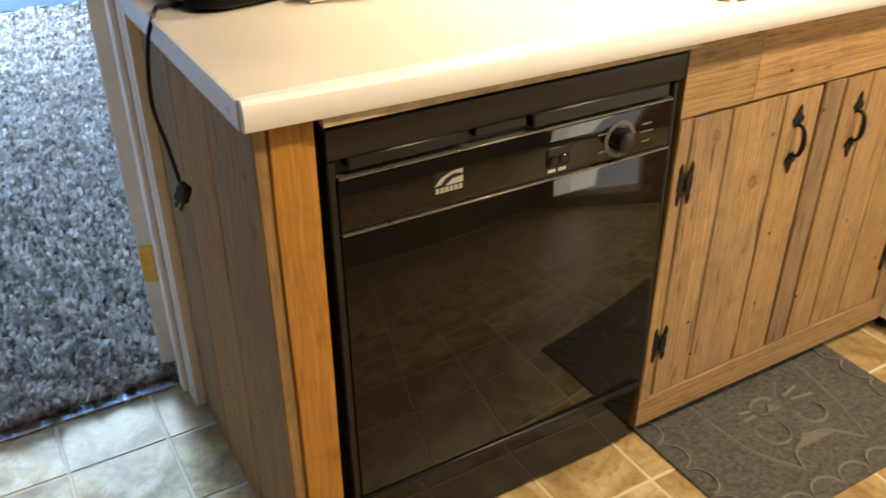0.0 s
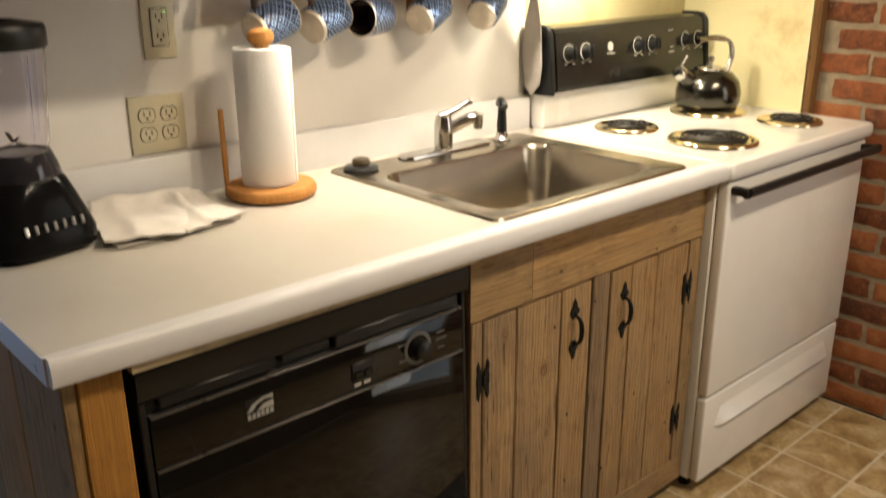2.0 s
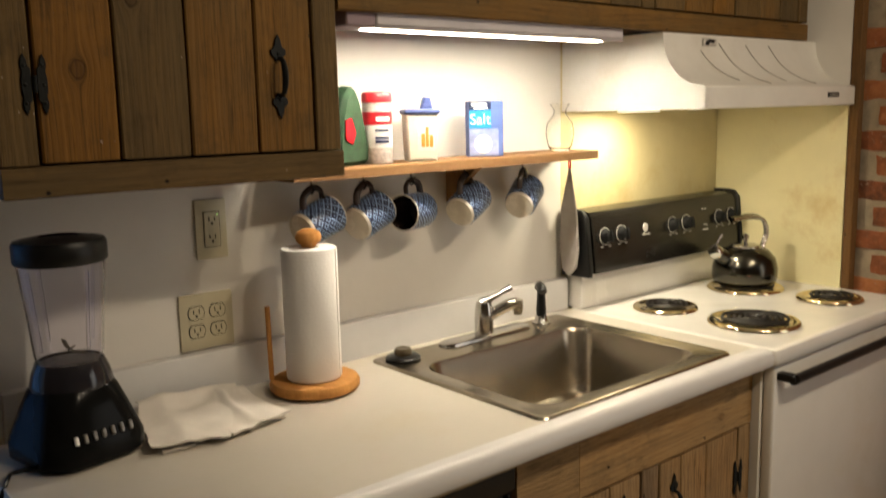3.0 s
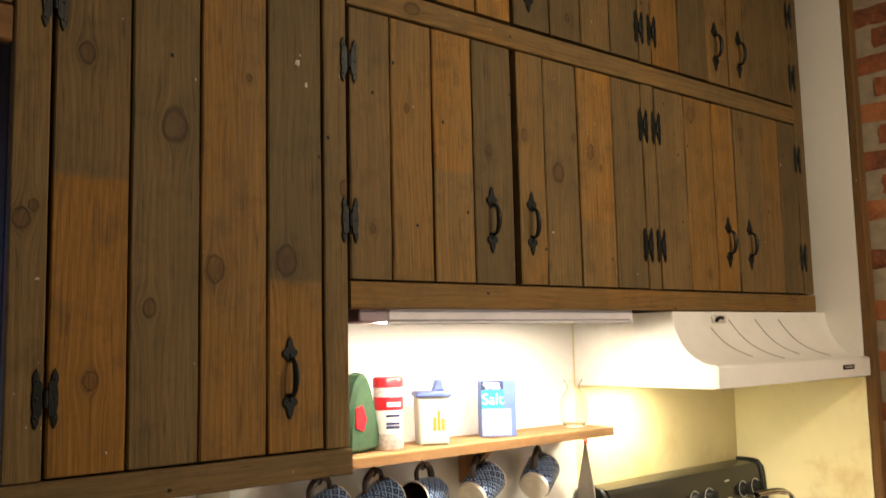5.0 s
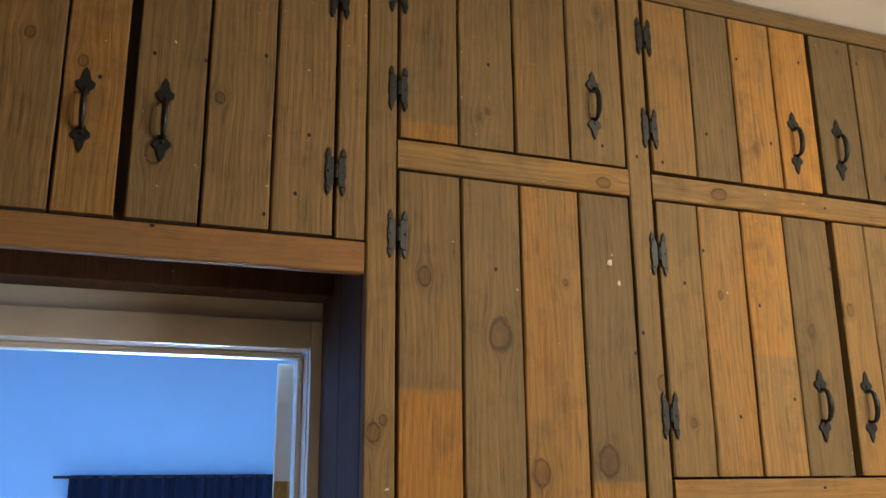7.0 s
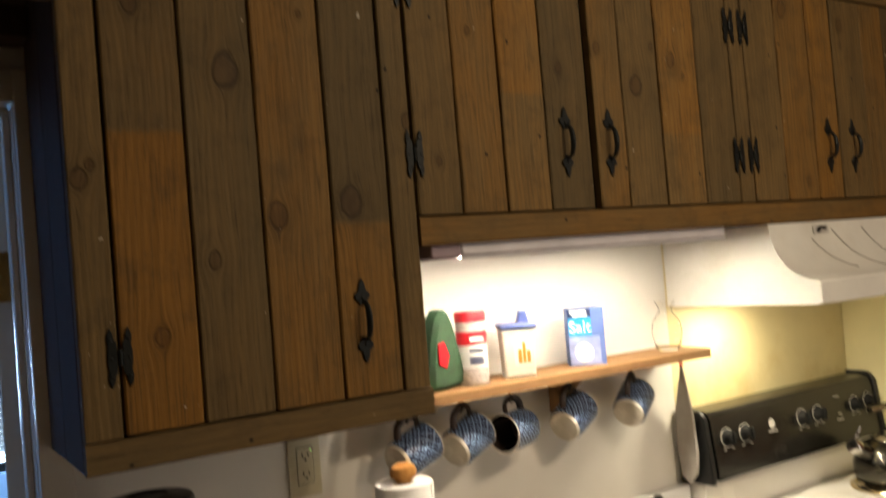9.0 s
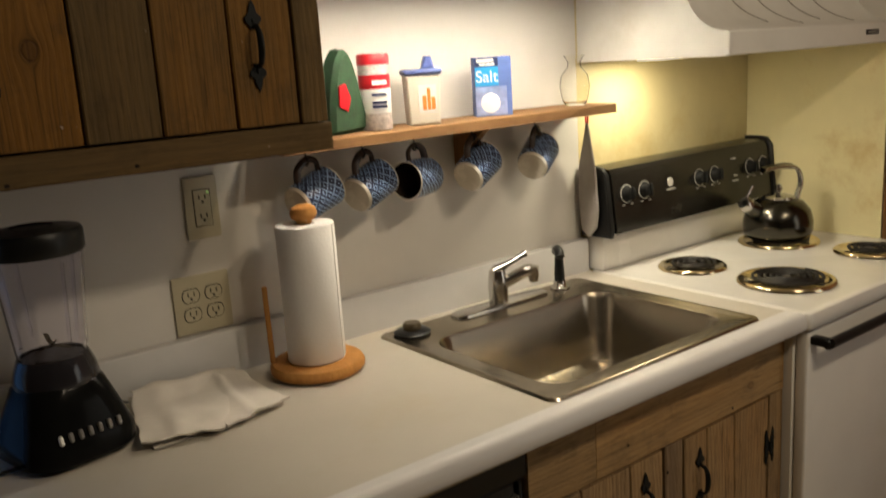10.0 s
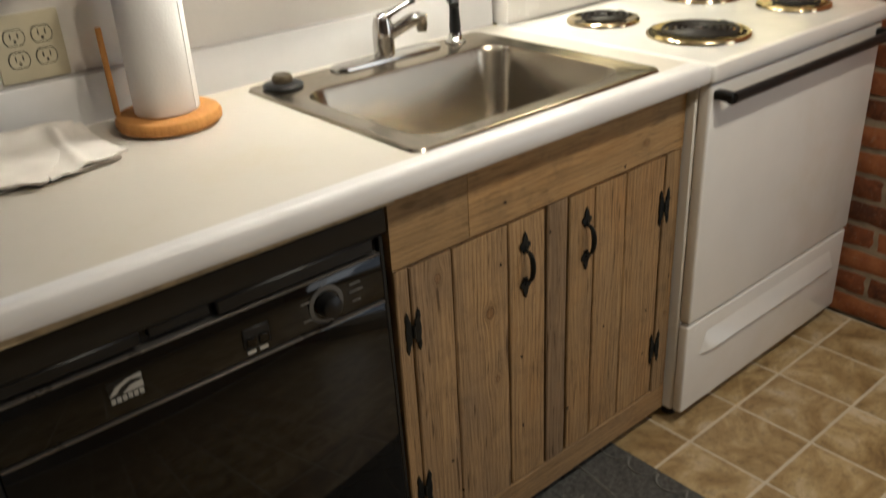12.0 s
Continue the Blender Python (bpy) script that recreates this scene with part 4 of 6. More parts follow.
first = mug("mug")
for i, hx in enumerate(HOOKS):
    hook = part("cup_hook", tube(curve_points([(hx, -0.085, 1.340), (hx, -0.085, 1.327), (hx, -0.094, 1.318), (hx, -0.085, 1.309), (hx, -0.077, 1.316)], 5), 0.0018, 8), IRON)
    tagged(hook, "small dark metal cup hook under the shelf", "hook", "cup hooks")
    zdir = ((0.90, 0.20, 0.28), (0.90, 0.28, 0.30), (-0.92, -0.30, 0.0), (0.88, 0.30, 0.36), (0.80, 0.42, 0.38))[i]
    m = basis(zdir, (0.05 * i - 0.1, 0, 1), (0, 0, 0))
    m = Matrix.Translation(Vector((hx, -0.085, 1.3125)) - m @ Vector((0.0640, 0, 0.056))) @ m
    if i == 0:
        first.matrix_basis = m
    else:
        copy_thing(first, m)

# things on the shelf
mitt = thing("oven_mitt", 0.79, -0.08, 1.362, "dark green oven mitt with a red motif and red trim", "oven mitt")
mb = prism([(-0.060, 0.0), (-0.01, -0.001), (0.048, 0.001), (0.053, 0.010), (0.044, 0.040), (0.031, 0.075), (0.018, 0.108), (0.004, 0.138), (-0.008, 0.155), (-0.022, 0.164), (-0.036, 0.161), (-0.050, 0.142), (-0.060, 0.10), (-0.063, 0.05)], 0.042, bevel=0.009)
part("fabric", mb, GREEN, mitt, at=(0.795, -0.10, 1.363), turn=(6, 0, 18))
part("trim", tube([(0.795 + 0.045, -0.09, 1.366), (0.795 + 0.043, -0.093, 1.40)], 0.006, 8), RED, mitt, "red binding")
part("motif", prism([(-0.045, 0.055), (-0.02, 0.045), (-0.012, 0.07), (-0.03, 0.10), (-0.048, 0.095)], 0.003), RED, mitt, "red motif", at=(0.795, -0.1035, 1.363), turn=(6, 0, 18))

pep = thing("spice_shaker", 0.862, -0.085, 1.362, "red-lidded spice shaker with a red and white label", "spice shaker")
part("body", lathe([(0, 0), (0.030, 0), (0.032, 0.003), (0.032, 0.034), (0.0322, 0.035)], 32), PEPPER_BODY, pep, at=(0.862, -0.085, 1.3625))
part("label_white", lathe([(0.0323, 0.035), (0.0323, 0.084)], 32), LABEL_WHITE, pep, at=(0.862, -0.085, 1.3625))
part("label_red", lathe([(0.0323, 0.084), (0.0323, 0.112)], 32), RED, pep, at=(0.862, -0.085, 1.3625))
part("neck", lathe([(0.0323, 0.112), (0.032, 0.132)], 32), PEPPER_BODY, pep, at=(0.862, -0.085, 1.3625))
part("lid", lathe([(0.032, 0.132), (0.033, 0.132), (0.033, 0.150), (0.030, 0.154), (0, 0.154)], 32), RED, pep, "ribbed red lid", at=(0.862, -0.085, 1.3625))
for z in (0.046, 0.054, 0.070):
    part("print", prism([(-0.014, 0), (0.016, 0), (0.016, 0.005), (-0.014, 0.005)], 0.0015), LABEL_NAVY, pep, "dark print bar", at=(0.862 - 0.012, -0.085 - 0.0315, 1.3625 + z), turn=(0, 0, -22))
part("print", prism([(-0.012, 0), (0.018, 0), (0.018, 0.009), (-0.012, 0.009)], 0.0015), LABEL_WHITE, pep, "white print bar", at=(0.862 - 0.012, -0.085 - 0.0318, 1.3625 + 0.092), turn=(0, 0, -22))

tub = thing("storage_jug", 0.985, -0.08, 1.362, "clear plastic storage jug with a blue flip lid and cream powder", "storage jug")
part("jug", prism([(-0.033, 0.0), (0.033, 0.0), (0.037, 0.105), (-0.037, 0.105)], 0.066, bevel=0.004), TUB, tub, at=(0.985, -0.113, 1.3625), turn=(0, 0, 0))
part("powder", prism([(-0.030, 0.003), (0.030, 0.003), (0.032, 0.055), (-0.032, 0.058)], 0.058, bevel=0.003), POWDER, tub, "cream powder inside", at=(0.985, -0.109, 1.3625))
part("lid", box(0.985 - 0.041, 0.985 + 0.041, -0.119, -0.041, 1.467, 1.479, 0.004), BLUE_LID, tub, "blue lid")
part("spout", prism([(-0.012, 0.0), (0.016, 0.0), (0.010, 0.026), (-0.004, 0.026)], 0.028, bevel=0.004), BLUE_LID, tub, "raised blue flip spout", at=(0.998, -0.095, 1.479))
part("sticker", box(0.985 - 0.012, 0.985 + 0.026, -0.1150, -0.1135, 1.388, 1.446), LABEL_WHITE, tub, "white sticker")
for px, pz, w, h in ((-0.004, 1.394, 0.008, 0.030), (0.006, 1.394, 0.007, 0.045), (0.015, 1.394, 0.008, 0.026)):
    part("print", box(0.985 + px, 0.985 + px + w, -0.1162, -0.1151, pz, pz + h), LABEL_ORANGE, tub, "orange printed shapes")

tub.rotation_euler = (0, 0, radians(-28))

salt = thing("salt_box", 1.185, -0.08, 1.362, "blue and white cardboard salt box with a cyan label", "salt box")
ROT = Matrix.Rotation(radians(-32), 4, "Z")


def on_salt(name, x0, x1, z0, z1, mat, out=0.0, label=""):
    ob = part(name, box(x0, x1, -0.025 - 0.0012 - out, -0.0252, z0, z1), mat, salt, label, at=(1.185, -0.08, 1.3625), turn=(0, 0, -32))
    return ob


part("carton", box(-0.042, 0.042, -0.025, 0.025, 0, 0.132, 0.0015), LABEL_BLUE, salt, at=(1.185, -0.08, 1.3625), turn=(0, 0, -32))
on_salt("label_white", -0.041, 0.030, 0.003, 0.066, plain("pale_blue_card", (0.26, 0.31, 0.54), 0.5, 0, 0.35, 30))
on_salt("label_cyan", -0.041, 0.012, 0.068, 0.110, LABEL_CYAN)
on_salt("label_navy", -0.041, 0.012, 0.1105, 0.131, LABEL_NAVY)
on_salt("print", -0.036, 0.002, 0.1205, 0.1275, LABEL_WHITE, 0.0006, "white print bar")
on_salt("print", -0.030, 0.004, 0.1130, 0.1180, LABEL_WHITE, 0.0006, "white print bar")
bowl = part("bowl", lathe([(0, 0.0012), (0.019, 0.0012), (0.022, 0.0)], 24), LABEL_WHITE, salt, "printed white bowl", turn=(90, 0, -32))
bowl.location = ROT @ Vector((-0.008, -0.0263, 0.0305))
tc = bpy.data.curves.new("salt_text", "FONT")
tc.body, tc.size, tc.extrude, tc.align_x = "Salt", 0.036, 0.0004, "CENTER"
to = bpy.data.objects.new("salt_text", tc)
scene.collection.objects.link(to)
tm = bpy.data.meshes.new_from_object(to.evaluated_get(bpy.context.evaluated_depsgraph_get()))
bpy.data.objects.remove(to)
tm.materials.clear()
tm.materials.append(LABEL_WHITE)
word = linked("lettering", tm, salt, "white lettering reading Salt")
word.matrix_basis = Matrix.Translation((0, 0, 0.0005)) @ ROT @ Matrix.Translation((-0.0145, -0.0268, 0.077)) @ Matrix.Rotation(radians(90), 4, "X")

vase = thing("glass_vase", 1.462, -0.075, 1.362, "small clear glass vase with a flared fluted rim", "vase")
part("glass", lathe([(0, 0.0), (0.024, 0.0), (0.032, 0.012), (0.038, 0.045), (0.034, 0.072), (0.017, 0.094), (0.016, 0.106), (0.026, 0.122), (0.0245, 0.122), (0.0142, 0.106), (0.0152, 0.094), (0.032, 0.072), (0.036, 0.045), (0.030, 0.014), (0.022, 0.004), (0, 0.004)], 36), VASE_GLASS, vase, at=(1.462, -0.075, 1.3625))

ph = thing("pot_holder", 1.535, -0.05, 1.34, "pale grey quilted pot holder hanging by a red loop", "pot holder")
pbm = prism([(-0.095, 1.09), (-0.088, 1.04), (-0.060, 1.010), (-0.034, 1.03), (-0.026, 1.10), (-0.030, 1.20), (-0.052, 1.285), (-0.057, 1.312), (-0.065, 1.312), (-0.070, 1.285), (-0.088, 1.19)], 0.008, bevel=0.003, m=Matrix.Translation((1.532, 0.01, 0)) @ Matrix.Rotation(radians(90), 4, "Z"))
part("quilt", pbm, GREY_FABRIC, ph)
part("loop", tube(curve_points([(1.528, -0.051, 1.300), (1.528, -0.055, 1.322), (1.528, -0.051, 1.3385), (1.528, -0.047, 1.322), (1.528, -0.051, 1.300)], 4), 0.0022, 6), RED, ph, "red cloth loop")

# ---- outlets ----
def receptacle(b, slots, cx, cz):
    prism([(cx + 0.0165 * math.cos(t), cz + max(-0.0125, min(0.0125, 0.0165 * math.sin(t)))) for t in [2 * math.pi * k / 24 for k in range(24)]], -0.0025, b, Matrix.Translation((0, -0.0065, 0)))
    prism([(cx + 0.0184 * math.cos(t), cz + max(-0.0142, min(0.0142, 0.0184 * math.sin(t)))) for t in [2 * math.pi * k / 24 for k in range(24)]], -0.0010, slots, Matrix.Translation((0, -0.0065, 0)))
    for sx in (-0.006, 0.006):
        box(cx + sx - 0.0011, cx + sx + 0.0011, -0.0096, -0.0088, cz - 0.001, cz + 0.0075, bm=slots)
    prism([(cx + 0.0024 * math.cos(t), cz - 0.006 + 0.0028 * math.sin(t)) for t in [2 * math.pi * k / 12 for k in range(12)]], -0.0008, slots, Matrix.Translation((0, -0.0088, 0)))


gf = thing("gfci_outlet", 0.497, 0, 1.187, "ivory single outlet with a lit green indicator", "outlet")
part("plate", box(0.463, 0.531, -0.007, -0.0005, 1.188, 1.309, 0.003, segs=2), IVORY, gf)
part("insert_gap", box(0.4798, 0.5152, -0.0078, -0.0068, 1.2118, 1.2842), BLACK_MATT, gf)
part("insert", box(0.481, 0.514, -0.0095, -0.0068, 1.213, 1.283, 0.001), IVORY, gf)
sl = bmesh.new()
for cz in (1.266, 1.230):
    for sx in (-0.006, 0.006):
        box(0.4975 + sx - 0.0011, 0.4975 + sx + 0.0011, -0.0103, -0.0093, cz - 0.001, cz + 0.007, bm=sl)
    prism([(0.4975 + 0.0024 * math.cos(t), cz - 0.006 + 0.0028 * math.sin(t)) for t in [2 * math.pi * k / 12 for k in range(12)]], -0.0008, sl, Matrix.Translation((0, -0.0095, 0)))
part("slot_set", sl, BLACK_MATT, gf)
part("button", box(0.490, 0.505, -0.0105, -0.0094, 1.244, 1.252, 0.0005), IVORY, gf)
part("indicator", box(0.508, 0.511, -0.0102, -0.0094, 1.276, 1.2785), GREEN_LED, gf, "lit green indicator")
du = thing("double_outlet", 0.475, 0, 1.004, "ivory two-gang outlet plate with four sockets", "outlet")
part("plate", box(0.417, 0.533, -0.007, -0.0005, 1.005, 1.120, 0.003, segs=2), IVORY, du)
for cx in (0.452, 0.498):
    for cz in (1.0815, 1.0435):
        rb, sl = bmesh.new(), bmesh.new()
        receptacle(rb, sl, cx, cz)
        part("slot_set", sl, BLACK_MATT, part("socket", rb, IVORY, du))
    part("screw", lathe([(0, 0), (0.0022, 0), (0.0018, 0.001), (0, 0.0012)], 8), IVORY, du, at=(cx, -0.007, 1.0625), turn=(90, 0, 0))

# ---- base cabinets, counter ----
endp = thing("end_cabinet_panel", 0.09, -0.3, 0, "weathered board end panel with an amber front post", "cabinet panel")
part("body", box(0.062, 0.122, BASE + 0.03, -0.025, 0.0, 0.86), CARCASS, endp)
for a, c, tone in ((BASE - 0.001, -0.384, (0.40, 0.5)), (-0.382, -0.190, (0.66, 0.55)), (-0.188, -0.024, (0.35, 0.5))):
    side_board("plank", endp, 0.043, a, c, 0.002, 0.868, WOOD_END, tone=tone)
board("front_post", endp, 0.0615, 0.125, 0.002, 0.872, BASE - 0.004, WOOD_POST, 0.024, tone=(0.6, 0.5))

sink_cab = thing("sink_cabinet", 1.18, -0.3, 0, "sink base cabinet of weathered tan boards with two plank doors", "cabinet")
part("body", box(0.785, 1.552, BASE + 0.03, -0.01, 0.09, 0.70), CARCASS, sink_cab)
part("toe_kick", box(0.785, 1.552, BASE + 0.07, BASE + 0.085, 0.001, 0.09), WOOD_DARK, sink_cab)
frame_board(sink_cab, "rail", 0.770, 0.9395, 0.727, 0.872, "x", WOOD_APRON, BASE, (0.35, 0.42))
frame_board(sink_cab, "rail", 0.9400, 1.556, 0.727, 0.872, "x", WOOD_APRON, BASE, (0.5, 0.5))
frame_board(sink_cab, "rail", 0.774, 1.556, 0.046, 0.1185, "x", WOOD_BASE, BASE, (0.4, 0.42))
frame_board(sink_cab, "stile", 0.772, 0.8035, 0.119, 0.7265, "z", WOOD_BASE, BASE, (0.3, 0.5))
frame_board(sink_cab, "stile", 1.138, 1.1955, 0.119, 0.7265, "z", WOOD_BASE, BASE, (0.12, 0.42))
frame_board(sink_cab, "stile", 1.502, 1.556, 0.119, 0.7265, "z", WOOD_BASE, BASE, (0.45, 0.3))
plank_door(sink_cab, (0.805, 0.900, 1.035, 1.134), 0.120, 0.725, BASE, WOOD_BASE, (1.076, 0.626), 0.804, (0.252, 0.602),
           ((0.28, 0.52), (0.30, 0.56), (0.45, 0.48)), ((0.985, 0.56, 0.009),))
plank_door(sink_cab, (1.199, 1.276, 1.374, 1.501), 0.120, 0.725, BASE, WOOD_BASE, (1.248, 0.620), 1.5015, (0.246, 0.606),
           ((0.50, 0.36), (0.50, 0.44), (0.52, 0.40)))

# counter: rolled front edge, cut-out for the sink
SX0, SX1, SY0, SY1 = 0.832, 1.462, -0.602, -0.062
ctr = thing("countertop", 0.78, -0.32, 0.872, "off-white laminate countertop with rolled front edge and backsplash", "countertop")
prof = [(-0.640, 0.874), (-0.650, 0.876), (-0.655, 0.884), (-0.655, 0.898), (-0.651, 0.908), (-0.642, 0.9145), (-0.630, 0.9150), (-0.612, 0.9130)]
eb = bmesh.new()
rows = [[eb.verts.new((x, y, z)) for y, z in [(-0.610, 0.874)] + prof + [(-0.6035, 0.9130), (-0.6035, 0.874)]] for x in (0.027, 0.35, 0.70, 1.545)]
for row, k in zip(rows, (0.50, 0.72, 0.86, 1.0)):
    for v in row:
        v.co.y = -0.6035 + (v.co.y + 0.6035) * k
for ra, rb_ in zip(rows, rows[1:]):
    for i in range(len(ra)):
        j = (i + 1) % len(ra)
        eb.faces.new((ra[i], ra[j], rb_[j], rb_[i]))
eb.faces.new(rows[0])
eb.faces.new(rows[-1][::-1])
bmesh.ops.recalc_face_normals(eb, faces=eb.faces)
part("front_edge", eb, EDGE_WHITE, ctr)
o4 = [(0.027, -0.603), (1.545, -0.603), (1.545, -0.0275), (0.027, -0.0275)]
i4 = [(SX0 + 0.012, SY0 + 0.012), (SX1 - 0.012, SY0 + 0.012), (SX1 - 0.012, SY1 - 0.012), (SX0 + 0.012, SY1 - 0.012)]
q4 = [[(x, y, z) for x, y in lp] for lp, z in ((i4, 0.874), (o4, 0.874), (o4, TOP), (i4, TOP), (i4, 0.874))]
part("end_strip", box(0.0245, 0.0268, -0.612, -0.022, 0.874, 0.9125), EDGE_WHITE, ctr)
part("backsplash", box(0.079, 1.552, -0.027, -0.001, 0.890, 1.002, 0.006, segs=2), SPLASH, ctr)
part("underside_strip", box(0.128, 0.768, -0.622, -0.608, 0.860, 0.8735), plain("raw_particle_board", (0.42, 0.33, 0.19), 0.8, 0, 0.25, 40, 0.4, 300), ctr, "raw wood edge under the counter")

# ---- sink ----
def rrect(x0, x1, y0, y1, r, n=6):
    out = []
    for cx, cy, a0 in ((x1 - r, y1 - r, 0), (x0 + r, y1 - r, 90), (x0 + r, y0 + r, 180), (x1 - r, y0 + r, 270)):
        for k in range(n + 1):
            a = radians(a0 + 90 * k / n)
            out.append((cx + r * math.cos(a), cy + r * math.sin(a)))
    return out


def loft(loops, cap_first=False, cap_last=False):
    b = bmesh.new()
    vs = [[b.verts.new(p) for p in lp] for lp in loops]
    n = len(vs[0])
    for a, c in zip(vs, vs[1:]):
        for i in range(n):
            j = (i + 1) % n
            b.faces.new((a[i], a[j], c[j], c[i]))
    if cap_first:
        b.faces.new(vs[0][::-1])
    if cap_last:
        b.faces.new(vs[-1])
    bmesh.ops.recalc_face_normals(b, faces=b.faces)
    return b


def ring(z, inset, r, x0, x1, y0, y1):
    return [(x, y, z) for x, y in rrect(x0 + inset, x1 - inset, y0 + inset, y1 - inset, r)]


part("top", loft(q4), LAMINATE, ctr)
sink = thing("kitchen_sink", 1.147, -0.33, TOP, "single-bowl stainless steel drop-in sink, dull and water-spotted", "sink")
out_ = (SX0, SX1, SY0, SY1)
bw = (0.884, 1.412, -0.556, -0.178)
loops = [ring(TOP + 0.0005, 0.0, 0.022, *out_), ring(TOP + 0.005, 0.003, 0.021, *out_), ring(TOP + 0.006, 0.010, 0.02, *out_),
         ring(TOP + 0.0035, 0.016, 0.02, *out_), ring(TOP + 0.004, -0.008, 0.062, *bw), ring(TOP + 0.002, 0.0, 0.058, *bw), ring(TOP - 0.010, 0.006, 0.056, *bw),
         ring(TOP - 0.135, 0.020, 0.055, *bw), ring(TOP - 0.158, 0.030, 0.052, *bw), ring(TOP - 0.168, 0.055, 0.045, *bw), ring(TOP - 0.172, 0.12, 0.03, *bw)]
part("basin", loft(loops, cap_last=True), STEEL, sink)
part("drain", lathe([(0.0, 0.001), (0.022, 0.001), (0.028, 0.004), (0.043, 0.004), (0.045, 0.001)], 32), CHROME, sink, at=(1.148, -0.365, TOP - 0.172))
stp = thing("sink_stopper", 0.893, -0.112, TOP, "dark basket strainer stopper lying on the sink rim", "sink stopper")
part("disc", lathe([(0, 0.0), (0.038, 0.0), (0.041, 0.005), (0.036, 0.009), (0.02, 0.011), (0, 0.011)], 32), BLACK_MATT, stp, at=(0.893, -0.112, TOP + 0.0045))
part("knob", lathe([(0.0, 0.011), (0.020, 0.011), (0.021, 0.02), (0.017, 0.026), (0.0, 0.026)], 24), plain("tarnished_bronze", (0.12, 0.095, 0.06), 0.4, 0.8, 0.3, 40), stp, "tarnished metal knob", at=(0.893, -0.112, TOP + 0.0045))

fau = thing("faucet", 1.17, -0.098, TOP, "chrome single-lever kitchen faucet on a deck plate", "faucet")
pl = bmesh.new()
merge(pl, loft([[(x, y, TOP + z) for x, y in rrect(1.022 + i, 1.305 - i, -0.125 + i, -0.072 - i, 0.02)] for z, i in ((0.005, 0), (0.011, 0.001), (0.014, 0.006))], cap_last=True))
part("deck_plate", pl, CHROME, fau)
part("body", lathe([(0.023, 0.012), (0.0235, 0.05), (0.0225, 0.075), (0.0185, 0.092), (0.0, 0.098)], 28), CHROME, fau, at=(1.158, -0.098, TOP))
part("spout", tube(curve_points([(1.160, -0.100, TOP + 0.052), (1.178, -0.118, TOP + 0.066), (1.200, -0.142, TOP + 0.084), (1.216, -0.158, TOP + 0.090)], 5), 0.0145, 12), CHROME, fau)
part("aerator", lathe([(0.0, -0.028), (0.011, -0.028), (0.0118, -0.02), (0.0135, -0.016), (0.0135, 0.008), (0.0, 0.012)], 20), CHROME, fau, at=(1.216, -0.158, TOP + 0.090))
part("lever", tube(curve_points([(1.150, -0.094, TOP + 0.090), (1.172, -0.108, TOP + 0.100), (1.196, -0.122, TOP + 0.114), (1.218, -0.134, TOP + 0.126)], 5), [0.012, 0.010, 0.008, 0.007, 0.0075, 0.009], 12, flat=0.6), CHROME, fau)
spr = thing("sink_sprayer", 1.357, -0.104, TOP, "black pull-out sink sprayer standing in a chrome collar", "sprayer")
part("collar", lathe([(0, 0.004), (0.024, 0.004), (0.024, 0.008), (0.017, 0.014), (0.015, 0.026), (0, 0.026)], 24), CHROME, spr, at=(1.357, -0.104, TOP))
part("wand", lathe([(0.0125, 0.026), (0.0135, 0.04), (0.0115, 0.07), (0.0105, 0.092), (0.013, 0.100), (0.0, 0.108)], 20), BLACK_MATT, spr, at=(1.357, -0.104, TOP))
part("spray_head", tube(curve_points([(1.352, -0.100, TOP + 0.100), (1.344, -0.112, TOP + 0.108), (1.332, -0.130, TOP + 0.104), (1.327, -0.138, TOP + 0.096)], 4), 0.0115, 12), BLACK_MATT, spr)

# ---- dishwasher ----
dw = thing("dishwasher", 0.453, -0.3, 0, "black built-in dishwasher with glossy door and rotary dial", "dishwasher")
D0, D1 = 0.138, 0.768
part("body", box(D0, D1, BASE + 0.045, -0.03, 0.02, 0.850, 0.003), BLACK_MATT, dw)
lip = [(-0.572, 0.852), (-0.607, 0.850), (-0.614, 0.843), (-0.613, 0.806), (-0.608, 0.798), (-0.601, 0.797), (-0.597, 0.803), (-0.572, 0.803)]
lipb = prism(lip, D1 - D0 - 0.004, m=Matrix.Translation((D1 - 0.002, 0, 0)) @ Matrix.Rotation(radians(90), 4, "Z"))
part("top_trim", lipb, BLACK_MATT, dw)
part("handle_recess", box(D0 + 0.02, D1 - 0.01, -0.592, -0.588, 0.766, 0.802), BLACK_MATT, dw)
part("latch_grip", box(0.17, 0.36, -0.609, -0.5925, 0.778, 0.798, 0.003), BLACK_MATT, dw)
part("latch_grip", box(0.47, 0.74, -0.611, -0.5925, 0.775, 0.799, 0.003), BLACK_MATT, dw)
part("vent", box(0.372, 0.462, -0.606, -0.5925, 0.781, 0.797, 0.002), BLACK_MATT, dw)
part("control_panel", box(D0 + 0.016, D1 - 0.012, -0.607, -0.590, 0.686, 0.765, 0.004, segs=2), BLACK_GLOSS, dw)
for z in (0.682, 0.768):
    part("trim_line", box(D0 + 0.018, D1 - 0.014, -0.6085, -0.590, z - 0.0015, z + 0.0015, 0.0005), plain("grey_trim", (0.16, 0.15, 0.14), 0.3, 0.6), dw)
part("door_panel", box(D0 + 0.016, D1 - 0.012, -0.606, -0.588, 0.186, 0.680, 0.003, segs=2), BLACK_GLOSS, dw)
part("door_frame", box(D0 + 0.004, D0 + 0.0155, -0.604, -0.582, 0.172, 0.795, 0.002), BLACK_MATT, dw)
part("door_frame", box(D1 - 0.0115, D1 - 0.003, -0.604, -0.582, 0.172, 0.795, 0.002), BLACK_MATT, dw)
